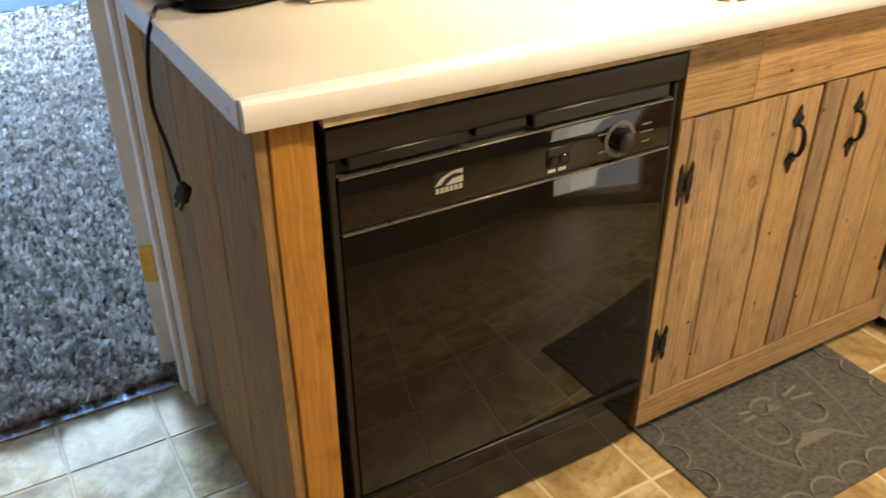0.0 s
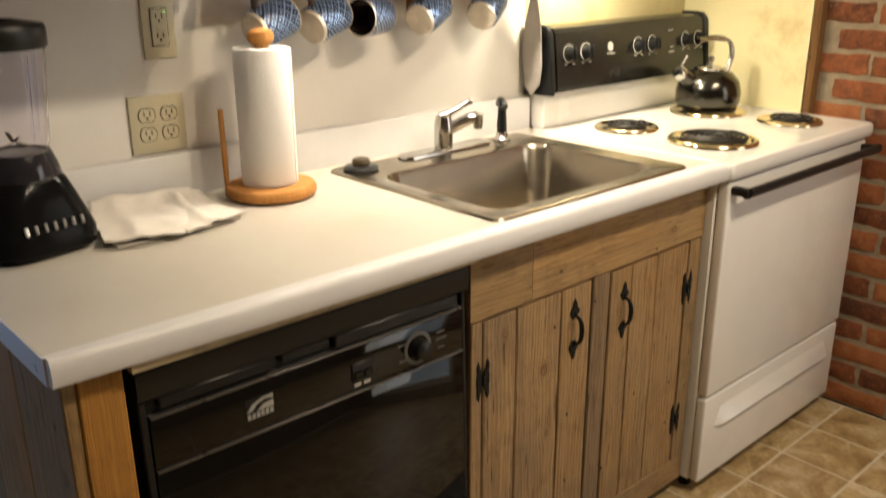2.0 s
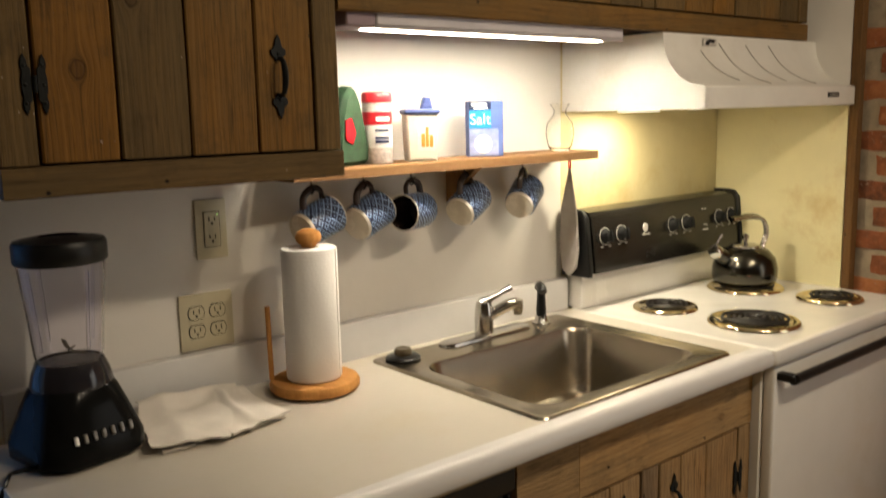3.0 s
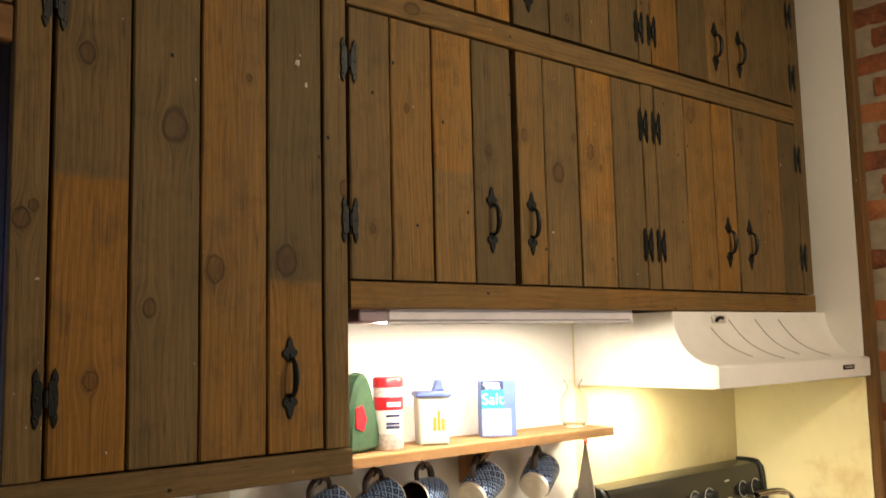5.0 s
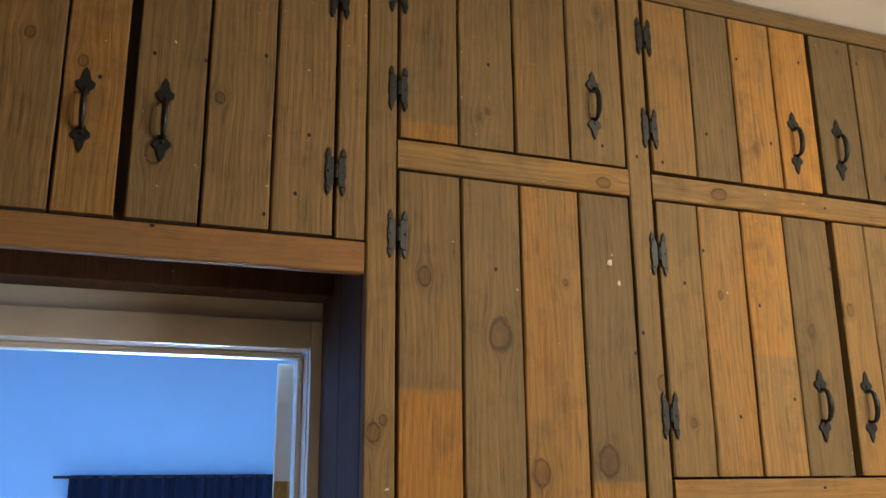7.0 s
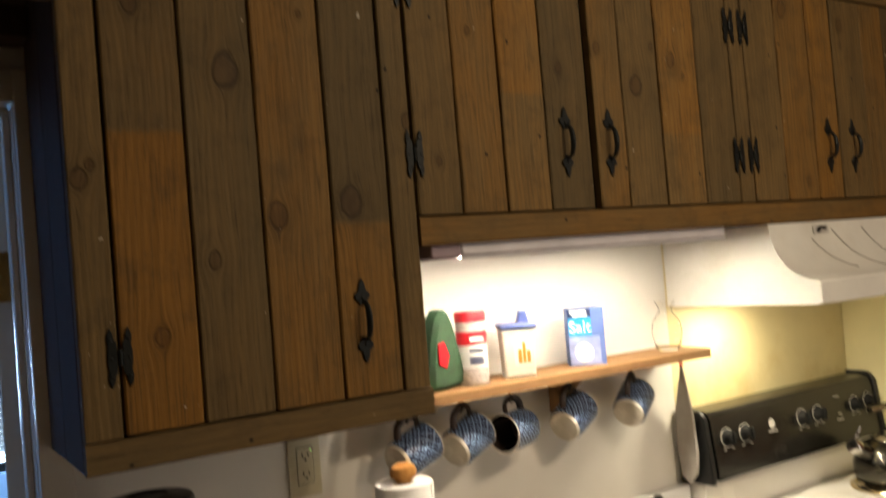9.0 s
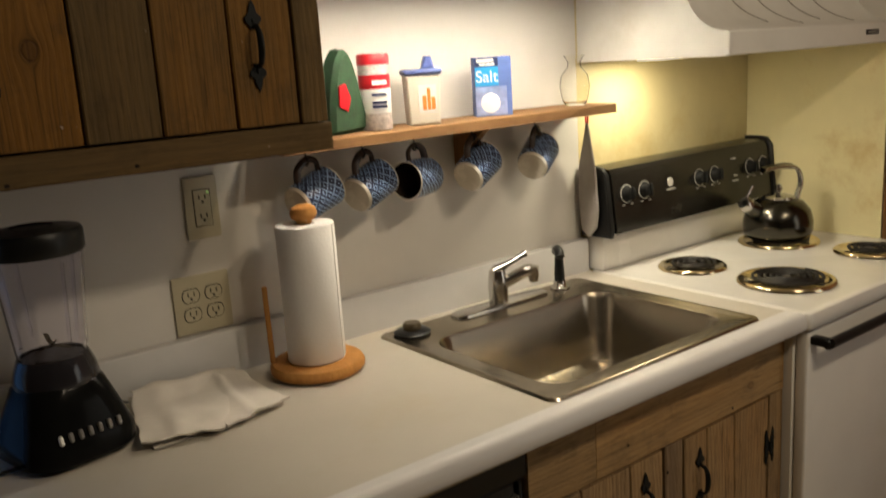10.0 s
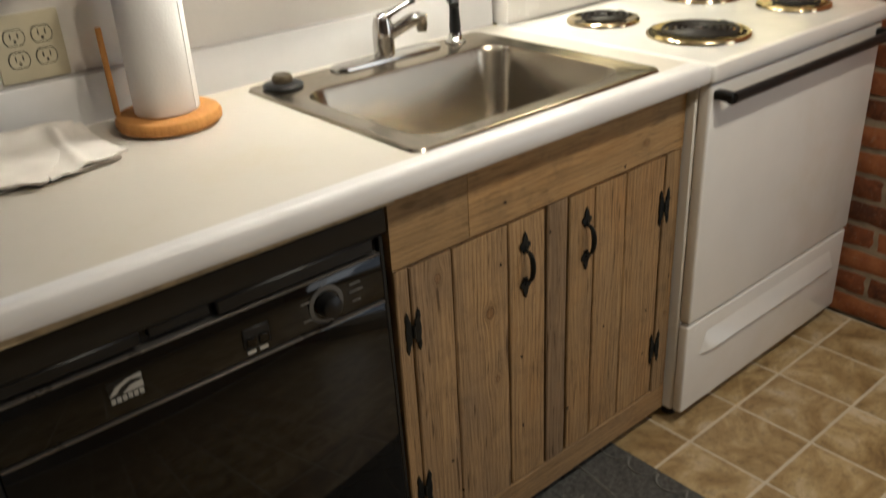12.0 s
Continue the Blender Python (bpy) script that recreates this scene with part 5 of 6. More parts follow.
part("door_frame", box(D0 + 0.016, D1 - 0.012, -0.610, -0.582, 0.170, 0.1855, 0.003), BLACK_MATT, dw)
part("toe_panel", box(D0 + 0.006, D1 - 0.004, -0.588, -0.570, 0.022, 0.160, 0.004), BLACK_GLOSS, dw)
dl = part("dial", lathe([(0, 0.022), (0.014, 0.022), (0.017, 0.020), (0.019, 0.004), (0.019, 0.0), (0, 0.0)], 32), BLACK_MATT, dw, "black rotary dial", at=(0.632, -0.6075, 0.721), turn=(90, 0, 0))
part("dial_ring", lathe([(0.024, 0.0005), (0.031, 0.001), (0.0315, 0.0), (0.024, 0.0)], 40), plain("dark_grey_print", (0.10, 0.097, 0.09), 0.5), dw, "grey printed ring", at=(0.632, -0.6075, 0.721), turn=(90, 0, 0))
part("dial_pointer", box(0.631, 0.633, -0.6310, -0.6295, 0.712, 0.736), GREY_PRINT, dl)
part("dial_mark", box(0.613, 0.619, -0.6090, -0.6072, 0.7185, 0.7205), LABEL_ORANGE, dw)
for x, z, w in ((0.590, 0.735, 0.022), (0.592, 0.705, 0.018), (0.680, 0.735, 0.02), (0.678, 0.722, 0.026), (0.682, 0.705, 0.016)):
    part("print", box(x, x + w, -0.6080, -0.6068, z, z + 0.0022), DIM_PRINT, dw, "small grey print bar")
part("button_block", box(0.490, 0.534, -0.6095, -0.6065, 0.703, 0.736, 0.002), BLACK_MATT, dw)
for x in (0.494, 0.514):
    part("button", box(x, x + 0.016, -0.6125, -0.6092, 0.706, 0.722, 0.002), BLACK_GLOSS, dw)
    part("print", box(x, x + 0.014, -0.6080, -0.6068, 0.694, 0.699), GREY_PRINT, dw, "small grey print bar")
part("badge", box(0.294, 0.342, -0.6078, -0.6068, 0.709, 0.742), BLACK_MATT, dw, "black badge with a silver swoosh")
BADGE = plain("dull_silver_badge", (0.34, 0.33, 0.30), 0.4)
part("badge_swoosh", prism([(0, 0.006), (0.010, 0.018), (0.028, 0.025), (0.0475, 0.0262), (0.0475, 0.019), (0.032, 0.0215), (0.018, 0.016), (0.010, 0.008)], -0.0008), BADGE, dw, at=(0.294, -0.6079, 0.715))
part("badge_swoosh", prism([(0.018, 0.005), (0.03, 0.0135), (0.0475, 0.0155), (0.0475, 0.005)], -0.0008), BADGE, dw, at=(0.294, -0.6079, 0.715))
for bx_ in range(6):
    part("badge_bar", box(0.2955 + bx_ * 0.0078, 0.3012 + bx_ * 0.0078, -0.6087, -0.6077, 0.7095, 0.7175), BADGE, dw)

# the door leans back a little from its foot; marks on it sit slightly apart
hinge_line = Matrix.Translation(Vector((0, -0.600, 0.170)) - PLACE[dw])
lean = hinge_line @ Matrix.Rotation(radians(-1.5), 4, "X") @ hinge_line.inverted()
NUDGE = {"dial": 0.013, "dial_ring": 0.013, "dial_mark": 0.013, "print": 0.010, "button": 0.010, "button_block": 0.010, "badge": 0.008, "badge_swoosh": 0.008, "badge_bar": 0.008}
for ob in dw.children:
    kind = ob.name.split(".")[0]
    if kind not in ("body", "toe_panel"):
        ob.matrix_basis = lean @ Matrix.Translation((NUDGE.get(kind, 0.0), 0, 0)) @ ob.matrix_basis

# ---- stove ----
stv = thing("electric_stove", 1.945, -0.33, 0, "white electric coil stove with a black control panel", "stove")
S0, S1 = 1.558, 2.312
part("body", box(S0 + 0.002, S1 - 0.002, -0.618, -0.03, 0.045, 0.878, 0.004), ENAMEL, stv)
ck = loft([[(x, y, z) for x, y in rrect(S0 + i - 0.012, S1 - i + 0.012, -0.660 + i, -0.03, 0.016)] for z, i in ((0.876, 0.004), (0.884, 0.0), (0.905, 0.0), (0.912, 0.003), (0.915, 0.010), (0.9135, 0.020))], True, True)
part("cooktop", ck, ENAMEL, stv)
od = part("oven_door", box(S0 + 0.004, S1 - 0.004, -0.648, -0.6185, 0.300, 0.868, 0.007, segs=3), ENAMEL, stv)
hb = tube([(S0 + 0.020, -0.688, 0.846), (S1 - 0.020, -0.688, 0.846)], 0.0115, 12, flat=1.35)
for x in (S0 + 0.026, S1 - 0.026):
    box(x - 0.012, x + 0.012, -0.692, -0.646, 0.837, 0.856, 0.003, bm=hb)
part("handle", hb, BLACK_MATT, od, "black bar handle")
dr = box(S0 + 0.004, S1 - 0.004, -0.645, -0.6185, 0.047, 0.292, 0.006, segs=3)
wd = part("drawer", dr, ENAMEL, stv)
gb = bmesh.new()
gv = [gb.verts.new(p) for p in ((S0 + 0.085, -0.6445, 0.252), (S1 - 0.085, -0.6445, 0.252), (S1 - 0.060, -0.6445, 0.196), (S0 + 0.060, -0.6445, 0.196), (S0 + 0.085, -0.662, 0.206), (S1 - 0.085, -0.662, 0.206))]
for f in ((0, 1, 5, 4), (4, 5, 2, 3), (0, 4, 3), (1, 2, 5)):
    gb.faces.new([gv[k] for k in f])
bmesh.ops.recalc_face_normals(gb, faces=gb.faces)
part("drawer_grip", gb, ENAMEL, wd, "long sloping finger grip")
for x in (S0 + 0.05, S1 - 0.05):
    for y in (-0.58, -0.08):
        part("foot", lathe([(0, 0.0), (0.018, 0.0), (0.018, 0.014), (0.009, 0.018), (0.009, 0.05), (0, 0.05)], 14), BLACK_MATT, stv, at=(x, y, 0.001))
# back guard
part("guard_base", box(S0, S1 + 0.003, -0.070, -0.012, 0.914, 1.020, 0.006, segs=2), ENAMEL, stv)
gp = [(-0.010, 1.016), (-0.104, 1.016), (-0.106, 1.030), (-0.090, 1.170), (-0.078, 1.186), (-0.060, 1.190), (-0.010, 1.190)]
cpn = part("control_panel", prism(gp, S1 - S0 - 0.028, m=Matrix.Translation((S1 - 0.013, 0, 0)) @ Matrix.Rotation(radians(90), 4, "Z"), bevel=0.002), BLACK_GUARD, stv)
gc = [(-0.006, 1.008), (-0.108, 1.010), (-0.112, 1.030), (-0.096, 1.174), (-0.080, 1.193), (-0.060, 1.197), (-0.006, 1.197)]
for x in (S0 + 0.002, S1 + 0.004):
    part("end_cap", prism(gc, 0.018, m=Matrix.Translation((x, 0, 0)) @ Matrix.Rotation(radians(90), 4, "Z"), bevel=0.003), BLACK_MATT, stv)
KNOB_BLACK = plain("worn_black_knob", (0.008, 0.008, 0.008), 0.6, 0, 0.2, 20)
KNOB_BLACK.node_tree.nodes["Principled BSDF"].inputs["Specular IOR Level"].default_value = 0.15
tiltx = math.degrees(math.atan2(0.016, 0.140))
for x in (1.622, 1.695, 1.938, 2.010, 2.188, 2.258):
    kb = lathe([(0, 0.022), (0.013, 0.022), (0.0165, 0.019), (0.018, 0.003), (0.021, 0.0), (0, 0.0)], 28)
    box(-0.0035, 0.0035, -0.017, 0.017, 0.020, 0.028, 0.0015, bm=kb)
    kn = part("knob", kb, KNOB_BLACK, cpn, "black stove knob", at=(x, -0.0985, 1.118), turn=(90 - tiltx, 0, 0))
    part("knob_ring", lathe([(0.0225, 0.0008), (0.0245, 0.0008), (0.0248, 0.0), (0.0222, 0.0)], 36), GREY_PRINT, cpn, "silver printed ring", at=(x, -0.0990, 1.118), turn=(90 - tiltx, 0, 0))
    for dx_ in (-0.02, 0.012):
        part("print", box(x + dx_, x + dx_ + 0.010, -0.1030, -0.1010, 1.088, 1.0905), GREY_PRINT, cpn, "small grey print bar")
part("badge", lathe([(0, 0.001), (0.012, 0.001), (0.0125, 0), (0, 0)], 28), SILVER_PRINT, cpn, "round silver badge", at=(1.805, -0.0985, 1.124), turn=(90 - tiltx, 0, 0))
for x, z, w in ((1.790, 1.103, 0.032), (2.095, 1.150, 0.022), (2.095, 1.085, 0.028), (2.105, 1.10, 0.012)):
    part("print", box(x, x + w, -0.1040 if z < 1.12 else -0.0975, -0.0935, z, z + 0.003), GREY_PRINT, cpn, "small grey print bar")


def burner(name, x, y, r):
    u = thing(name, x, y, 0.9145, "black coil burner in a tarnished chrome drip pan", "burner", "stove burners")
    part("drip_pan", lathe([(r + 0.023, -0.001), (r + 0.022, 0.004), (r + 0.018, 0.0075), (r + 0.013, 0.0078), (r + 0.008, 0.0052), (r + 0.001, 0.0014), (0.02, 0.0012), (0, 0.0012)], 64), DRIP, u, at=(x, y, 0.9162))
    turns = max(3, int(r / 0.0185))
    pts = [(x + (0.016 + (r - 0.022) * k / (turns * 28)) * math.cos(2 * math.pi * k / 28), y + (0.016 + (r - 0.022) * k / (turns * 28)) * math.sin(2 * math.pi * k / 28), 0.9135 + 0.0135) for k in range(turns * 28 + 1)]
    part("coil", tube(pts, 0.0048, 8, flat=0.8), COIL, u)
    part("centre_cap", lathe([(0, 0.014), (0.011, 0.014), (0.012, 0.012), (0.012, 0.009), (0, 0.009)], 20), COIL, u, at=(x, y, 0.9135))
    for a in (30, 150, 270):
        part("support", tube([(x, y, 0.9205), (x + (r + 0.004) * math.cos(radians(a)), y + (r + 0.004) * math.sin(radians(a)), 0.9205)], 0.0024, 6), COIL, u)
    return u


burner("coil_burner", 1.735, -0.222, 0.066)
burner("coil_burner", 1.755, -0.480, 0.093)
burner("coil_burner", 2.150, -0.488, 0.068)
burner("coil_burner", 2.125, -0.236, 0.090)

KX, KY, KZ = 2.118, -0.236, 0.9135 + 0.0178
ket = thing("kettle", KX, KY, KZ, "dark polished steel whistling kettle with a curved handle", "kettle")
part("body", lathe([(0, 0.0), (0.082, 0.0), (0.090, 0.006), (0.0955, 0.022), (0.096, 0.050), (0.088, 0.080), (0.068, 0.104), (0.046, 0.114), (0, 0.116)], 48), KETTLE, ket, at=(KX, KY, KZ))
part("lid", lathe([(0.048, 0.112), (0.046, 0.118), (0.03, 0.123), (0.008, 0.125), (0, 0.125)], 36), CHROME, ket, at=(KX, KY, KZ))
part("lid_knob", lathe([(0.006, 0.124), (0.006, 0.132), (0.011, 0.138), (0.010, 0.148), (0.004, 0.153), (0, 0.153)], 20), CHROME, ket, at=(KX, KY, KZ))
part("spout", tube([(KX - 0.062, KY - 0.030, KZ + 0.078), (KX - 0.084, KY - 0.041, KZ + 0.094), (KX - 0.106, KY - 0.052, KZ + 0.108)], [0.024, 0.021, 0.017], 16), KETTLE, ket)
part("whistle", tube([(KX - 0.100, KY - 0.049, KZ + 0.104), (KX - 0.112, KY - 0.055, KZ + 0.112), (KX - 0.118, KY - 0.058, KZ + 0.116)], [0.021, 0.0215, 0.017], 16), CHROME, ket)
part("whistle_lever", tube([(KX - 0.108, KY - 0.053, KZ + 0.122), (KX - 0.092, KY - 0.045, KZ + 0.146), (KX - 0.084, KY - 0.041, KZ + 0.156)], 0.006, 8, flat=0.5), CHROME, ket)
for s in (-0.007, 0.007):
    part("handle", tube(curve_points([(KX + 0.062, KY + 0.030 + s, KZ + 0.104), (KX + 0.076, KY + 0.036 + s, KZ + 0.150), (KX + 0.062, KY + 0.030 + s, KZ + 0.190), (KX + 0.020, KY + 0.010 + s, KZ + 0.203), (KX - 0.05, KY - 0.024 + s, KZ + 0.200)], 6), 0.0055, 10), CHROME, ket)
part("handle_grip", tube(curve_points([(KX + 0.045, KY + 0.022, KZ + 0.199), (KX + 0.01, KY + 0.005, KZ + 0.204), (KX - 0.056, KY - 0.027, KZ + 0.200)], 5), 0.010, 10, flat=0.7), KETTLE, ket)
ket.rotation_euler = (0, 0, radians(-40))

# ---- range hood ----
hd = thing("range_hood", 1.945, -0.22, 1.465, "white curved range hood with streaked grease marks", "range hood")
H0, H1 = 1.552, 2.314
arc = [(-0.330 - 0.118 * (1 - math.cos(radians(a))), 1.652 - 0.132 * math.sin(radians(a))) for a in range(0, 91, 9)]
outl = [(-0.002, 1.651)] + [(y, z - 0.001) for y, z in arc] + [(-0.450, 1.517), (-0.450, 1.467), (-0.440, 1.463), (-0.002, 1.463)]
part("shell", prism(outl, H1 - H0, m=Matrix.Translation((H1, 0, 0)) @ Matrix.Rotation(radians(90), 4, "Z")), HOOD_WHITE, hd)
part("front_strip", box(H0 - 0.001, H1 + 0.001, -0.4545, -0.4495, 1.464, 1.5165, 0.002), HOOD_WHITE, hd)
part("lamp_lens", box(1.65, 1.75, -0.185, -0.115, 1.4575, 1.4625, 0.002), glow("hood_bulb", (1.0, 0.86, 0.55), 3.0), hd, "lit lamp lens")
part("badge", box(2.150, 2.215, -0.4565, -0.4542, 1.487, 1.500, 0.0006), BLACK_MATT, hd, "black badge")
part("badge_print", box(2.158, 2.207, -0.4572, -0.4563, 1.492, 1.495), GREY_PRINT, hd)
for x0_, l0, l1 in ((1.665, 2, 7), (1.772, 1, 8), (1.90, 1, 7), (2.02, 1, 8)):
    pts = [(x0_ + 0.018 * k + 0.004 * math.sin(k), y - 0.0006, z - 0.0008) for k, (y, z) in enumerate(arc) if l0 <= k <= l1]
    part("grease_streak", tube(curve_points(pts, 3), 0.0026, 6, flat=0.6), GREASE, hd, "dark grease streak")
part("switch_plate", box(1.715, 1.775, -0.338, -0.3325, 1.622, 1.642, 0.002), SILVER_PRINT, hd, "peeling metallic badge")
part("switch_mark", prism([(0, 0.002), (0.014, 0), (0.024, 0.008), (0.040, 0.006), (0.046, 0.014), (0.02, 0.016), (0.008, 0.012)], -0.001), BLACK_MATT, hd, at=(1.720, -0.3382, 1.624))

# ---- things on the counter ----
pt = thing("paper_towel_holder", 0.640, -0.142, TOP, "turned honey-maple paper towel holder", "paper towel holder")
PX, PY = 0.638, -0.145
part("base", lathe([(0, 0.004), (0.088, 0.004), (0.092, 0.009), (0.0925, 0.018), (0.088, 0.025), (0.05, 0.027), (0, 0.027)], 48), MAPLE, pt, at=(PX, PY, TOP))
for a in (30, 150, 270):
    part("foot", lathe([(0, 0), (0.007, 0), (0.007, 0.005), (0, 0.005)], 12), LABEL_WHITE, pt, at=(PX + 0.07 * math.cos(radians(a)), PY + 0.07 * math.sin(radians(a)), TOP + 0.0003))
part("spindle", lathe([(0.0, 0.026), (0.011, 0.026), (0.011, 0.297), (0, 0.297)], 16), MAPLE, pt, at=(PX, PY, TOP))
part("finial", lathe([(0, 0.2965), (0.013, 0.2965), (0.016, 0.302), (0.024, 0.308), (0.0265, 0.317), (0.023, 0.327), (0.012, 0.333), (0, 0.334)], 28), MAPLE, pt, at=(PX, PY, TOP))
part("side_rod", tube([(0.565, -0.098, TOP + 0.025), (0.5635, -0.097, TOP + 0.178)], 0.0052, 10), MAPLE, pt)
rb = lathe([(0.020, 0.0285), (0.055, 0.0285), (0.0565, 0.031), (0.0565, 0.293), (0.055, 0.296), (0.020, 0.296), (0.020, 0.0285)], 40)
for v in rb.verts:
    if v.co.length > 0.05:
        a = math.atan2(v.co.y, v.co.x)
        k = 1 + 0.012 * math.sin(2 * a + 1.1) + 0.006 * noise.noise(Vector((v.co.x * 30, v.co.y * 30, v.co.z * 8)))
        v.co.x *= k
        v.co.y *= k
roll = thing("paper_towel_roll", PX, PY, TOP + 0.0285, "white embossed paper towel roll on its wooden holder", "paper towel")
part("paper_winding", rb, PAPER, roll, at=(PX, PY, TOP))
part("core", lathe([(0.0145, 0.0287), (0.0195, 0.0287), (0.0195, 0.2965), (0.0145, 0.2965), (0.0145, 0.0287)], 28), plain("grey_cardboard", (0.36, 0.31, 0.25), 0.9), roll, "grey cardboard core", at=(PX, PY, TOP))
part("loose_edge", box(-0.0006, 0.0006, -0.004, 0.004, 0.030, 0.294), PAPER, roll, "free edge of the last sheet", at=(PX + 0.0560 * math.cos(-0.9), PY + 0.0560 * math.sin(-0.9), TOP), turn=(0, 0, -44))

cl = thing("dish_towel", 0.40, -0.19, TOP, "folded off-white cotton towel lying crumpled on the counter", "towel")


def towel_layer(corners, z0, amp, seed, n=22):
    b = bmesh.new()
    c = [Vector((*p, 0)) for p in corners]
    g = []
    for i in range(n + 1):
        row = []
        for j in range(n + 1):
            u, v = i / n, j / n
            p = (c[0] * (1 - u) + c[1] * u) * (1 - v) + (c[3] * (1 - u) + c[2] * u) * v
            w = noise.noise(Vector((p.x * 9 + seed, p.y * 9, seed))) + 0.5 * noise.noise(Vector((p.x * 22 + seed, p.y * 22, 3.0)))
            ridge = math.exp(-((u - 0.45 + 0.25 * v) * 9) ** 2) * 0.012 + math.exp(-((v - 0.93) * 7) ** 2) * 0.034
            p.z = z0 + max(0.0, amp * (0.5 + w) + ridge * 0.45)
            p.x += 0.006 * noise.noise(Vector((v * 5, seed, 1.0)))
            p.y += 0.008 * noise.noise(Vector((u * 5, seed, 7.0)))
            row.append(b.verts.new(p))
        g.append(row)
    for i in range(n):
        for j in range(n):
            b.faces.new((g[i][j], g[i + 1][j], g[i + 1][j + 1], g[i][j + 1]))
    bmesh.ops.recalc_face_normals(b, faces=b.faces)
    bmesh.ops.solidify(b, geom=b.faces[:], thickness=0.0022)
    return b


part("fold", towel_layer(((0.262, -0.272), (0.500, -0.262), (0.505, -0.075), (0.295, -0.045)), TOP + 0.003, 0.004, 2.0), CLOTH, cl)
part("fold", towel_layer(((0.245, -0.262), (0.372, -0.298), (0.498, -0.065), (0.300, -0.050)), TOP + 0.012, 0.007, 5.0), CLOTH, cl)
part("fold", towel_layer(((0.380, -0.292), (0.512, -0.262), (0.500, -0.090), (0.440, -0.070)), TOP + 0.010, 0.006, 9.0), CLOTH, cl)

BX, BY = 0.160, -0.155
bl = thing("blender", BX, BY, TOP, "black countertop blender with a clear jar and black lid", "blender")


def square_loop(z, s, r, cx=0.0, cy=0.0):
    return [(x + cx, y + cy, z) for x, y in rrect(-s, s, -s, s, r)]


bb = loft([square_loop(0.002, 0.082, 0.05), square_loop(0.010, 0.092, 0.052), square_loop(0.034, 0.092, 0.050), square_loop(0.044, 0.088, 0.046), square_loop(0.090, 0.074, 0.046), square_loop(0.120, 0.065, 0.050), square_loop(0.130, 0.058, 0.05)], True, True)
part("motor_base", bb, BLACK_BASE, bl, at=(BX, BY, TOP), turn=(0, 0, 12))
for k in range(7):
    part("button", box(-0.0034, 0.0034, -0.0035, 0.0035, -0.0075, 0.0075, 0.0018), plain("silver_button", (0.22, 0.21, 0.20), 0.3) if k else LABEL_WHITE, bl, "small silver push button", at=Vector((BX, BY, TOP + 0.054)) + Matrix.Rotation(radians(12), 3, "Z") @ Vector((-0.048 + 0.016 * k, -0.0875, 0)), turn=(-17, 0, 12))
part("jar_collar", lathe([(0.065, 0.122), (0.066, 0.128), (0.062, 0.146), (0.057, 0.159), (0.054, 0.166), (0.049, 0.166), (0.05, 0.122)], 40), plain("smoky_plastic", (0.022, 0.021, 0.026), 0.14), bl, "smoky plastic collar", at=(BX, BY, TOP))
jar_o = [(0.051, 0.162), (0.055, 0.178), (0.060, 0.24), (0.066, 0.30), (0.0695, 0.338)]
jar_i = [(r - 0.003, z + 0.002) for r, z in jar_o]
part("jar", lathe([(0, 0.160)] + jar_o + [(0.066, 0.338)] + jar_i[::-1][1:] + [(0, 0.164)], 40), JAR, bl, "clear plastic jar", at=(BX, BY, TOP))
for a in (20, 110, 200, 290):
    ca, sa = math.cos(radians(a)), math.sin(radians(a))
    part("jar_rib", tube([(BX + 0.050 * ca, BY + 0.050 * sa, TOP + 0.19), (BX + 0.062 * ca, BY + 0.062 * sa, TOP + 0.32)], 0.003, 8), JAR, bl)
for a in (0, 90, 180, 270):
    part("blade", box(0.004, 0.030, -0.004, 0.004, -0.0008, 0.0008), STEEL, bl, at=(BX, BY, TOP + 0.180), turn=(20, -25 if a % 180 else 20, a))
part("lid", lathe([(0, 0.368), (0.03, 0.370), (0.034, 0.374), (0.045, 0.372), (0.070, 0.368), (0.0735, 0.362), (0.0735, 0.334), (0.0705, 0.330), (0, 0.345)], 40), BLACK_MATT, bl, at=(BX, BY, TOP))
part("cord", tube(curve_points([(BX - 0.05, BY - 0.03, TOP + 0.012), (0.085, -0.185, TOP + 0.006), (0.050, -0.185, TOP + 0.0055), (0.034, -0.215, TOP + 0.008), (0.012, -0.232, TOP - 0.035), (0.001, -0.240, 0.79), (0.010, -0.258, 0.72), (0.016, -0.272, 0.665)], 8), 0.0036, 8), BLACK_MATT, bl, "black power cord over the counter edge")
plg = box(-0.009, 0.009, -0.012, 0.012, -0.020, 0.014, 0.004)
for s in (-0.006, 0.006):
    box(-0.001, 0.001, s - 0.003, s + 0.003, -0.034, -0.019, bm=plg)
part("plug", plg, BLACK_MATT, bl, "black plug hanging free", at=(0.018, -0.276, 0.648), turn=(20, 10, 30))

# ---- mat ----
MX0, MX1, MY0, MY1 = 0.803, 1.402, -0.905, -0.535
mat_ = thing("door_mat", 1.12, -0.72, 0, "charcoal rubber-backed mat with raised scalloped pattern", "mat")
part("pad", box(MX0, MX1, MY0, MY1, 0.0005, 0.006, 0.002), MAT_GREY, mat_)


def relief(pts):
    part("relief_line", tube([(x, y, 0.006) for x, y in pts], 0.0042, 6, flat=0.5), MAT_LINE, mat_)


def arc_line(cx, cy, rx, ry, a0, a1, n=14):
    return [(cx + rx * math.cos(radians(a0 + (a1 - a0) * k / n)), cy + ry * math.sin(radians(a0 + (a1 - a0) * k / n))) for k in range(n + 1)]


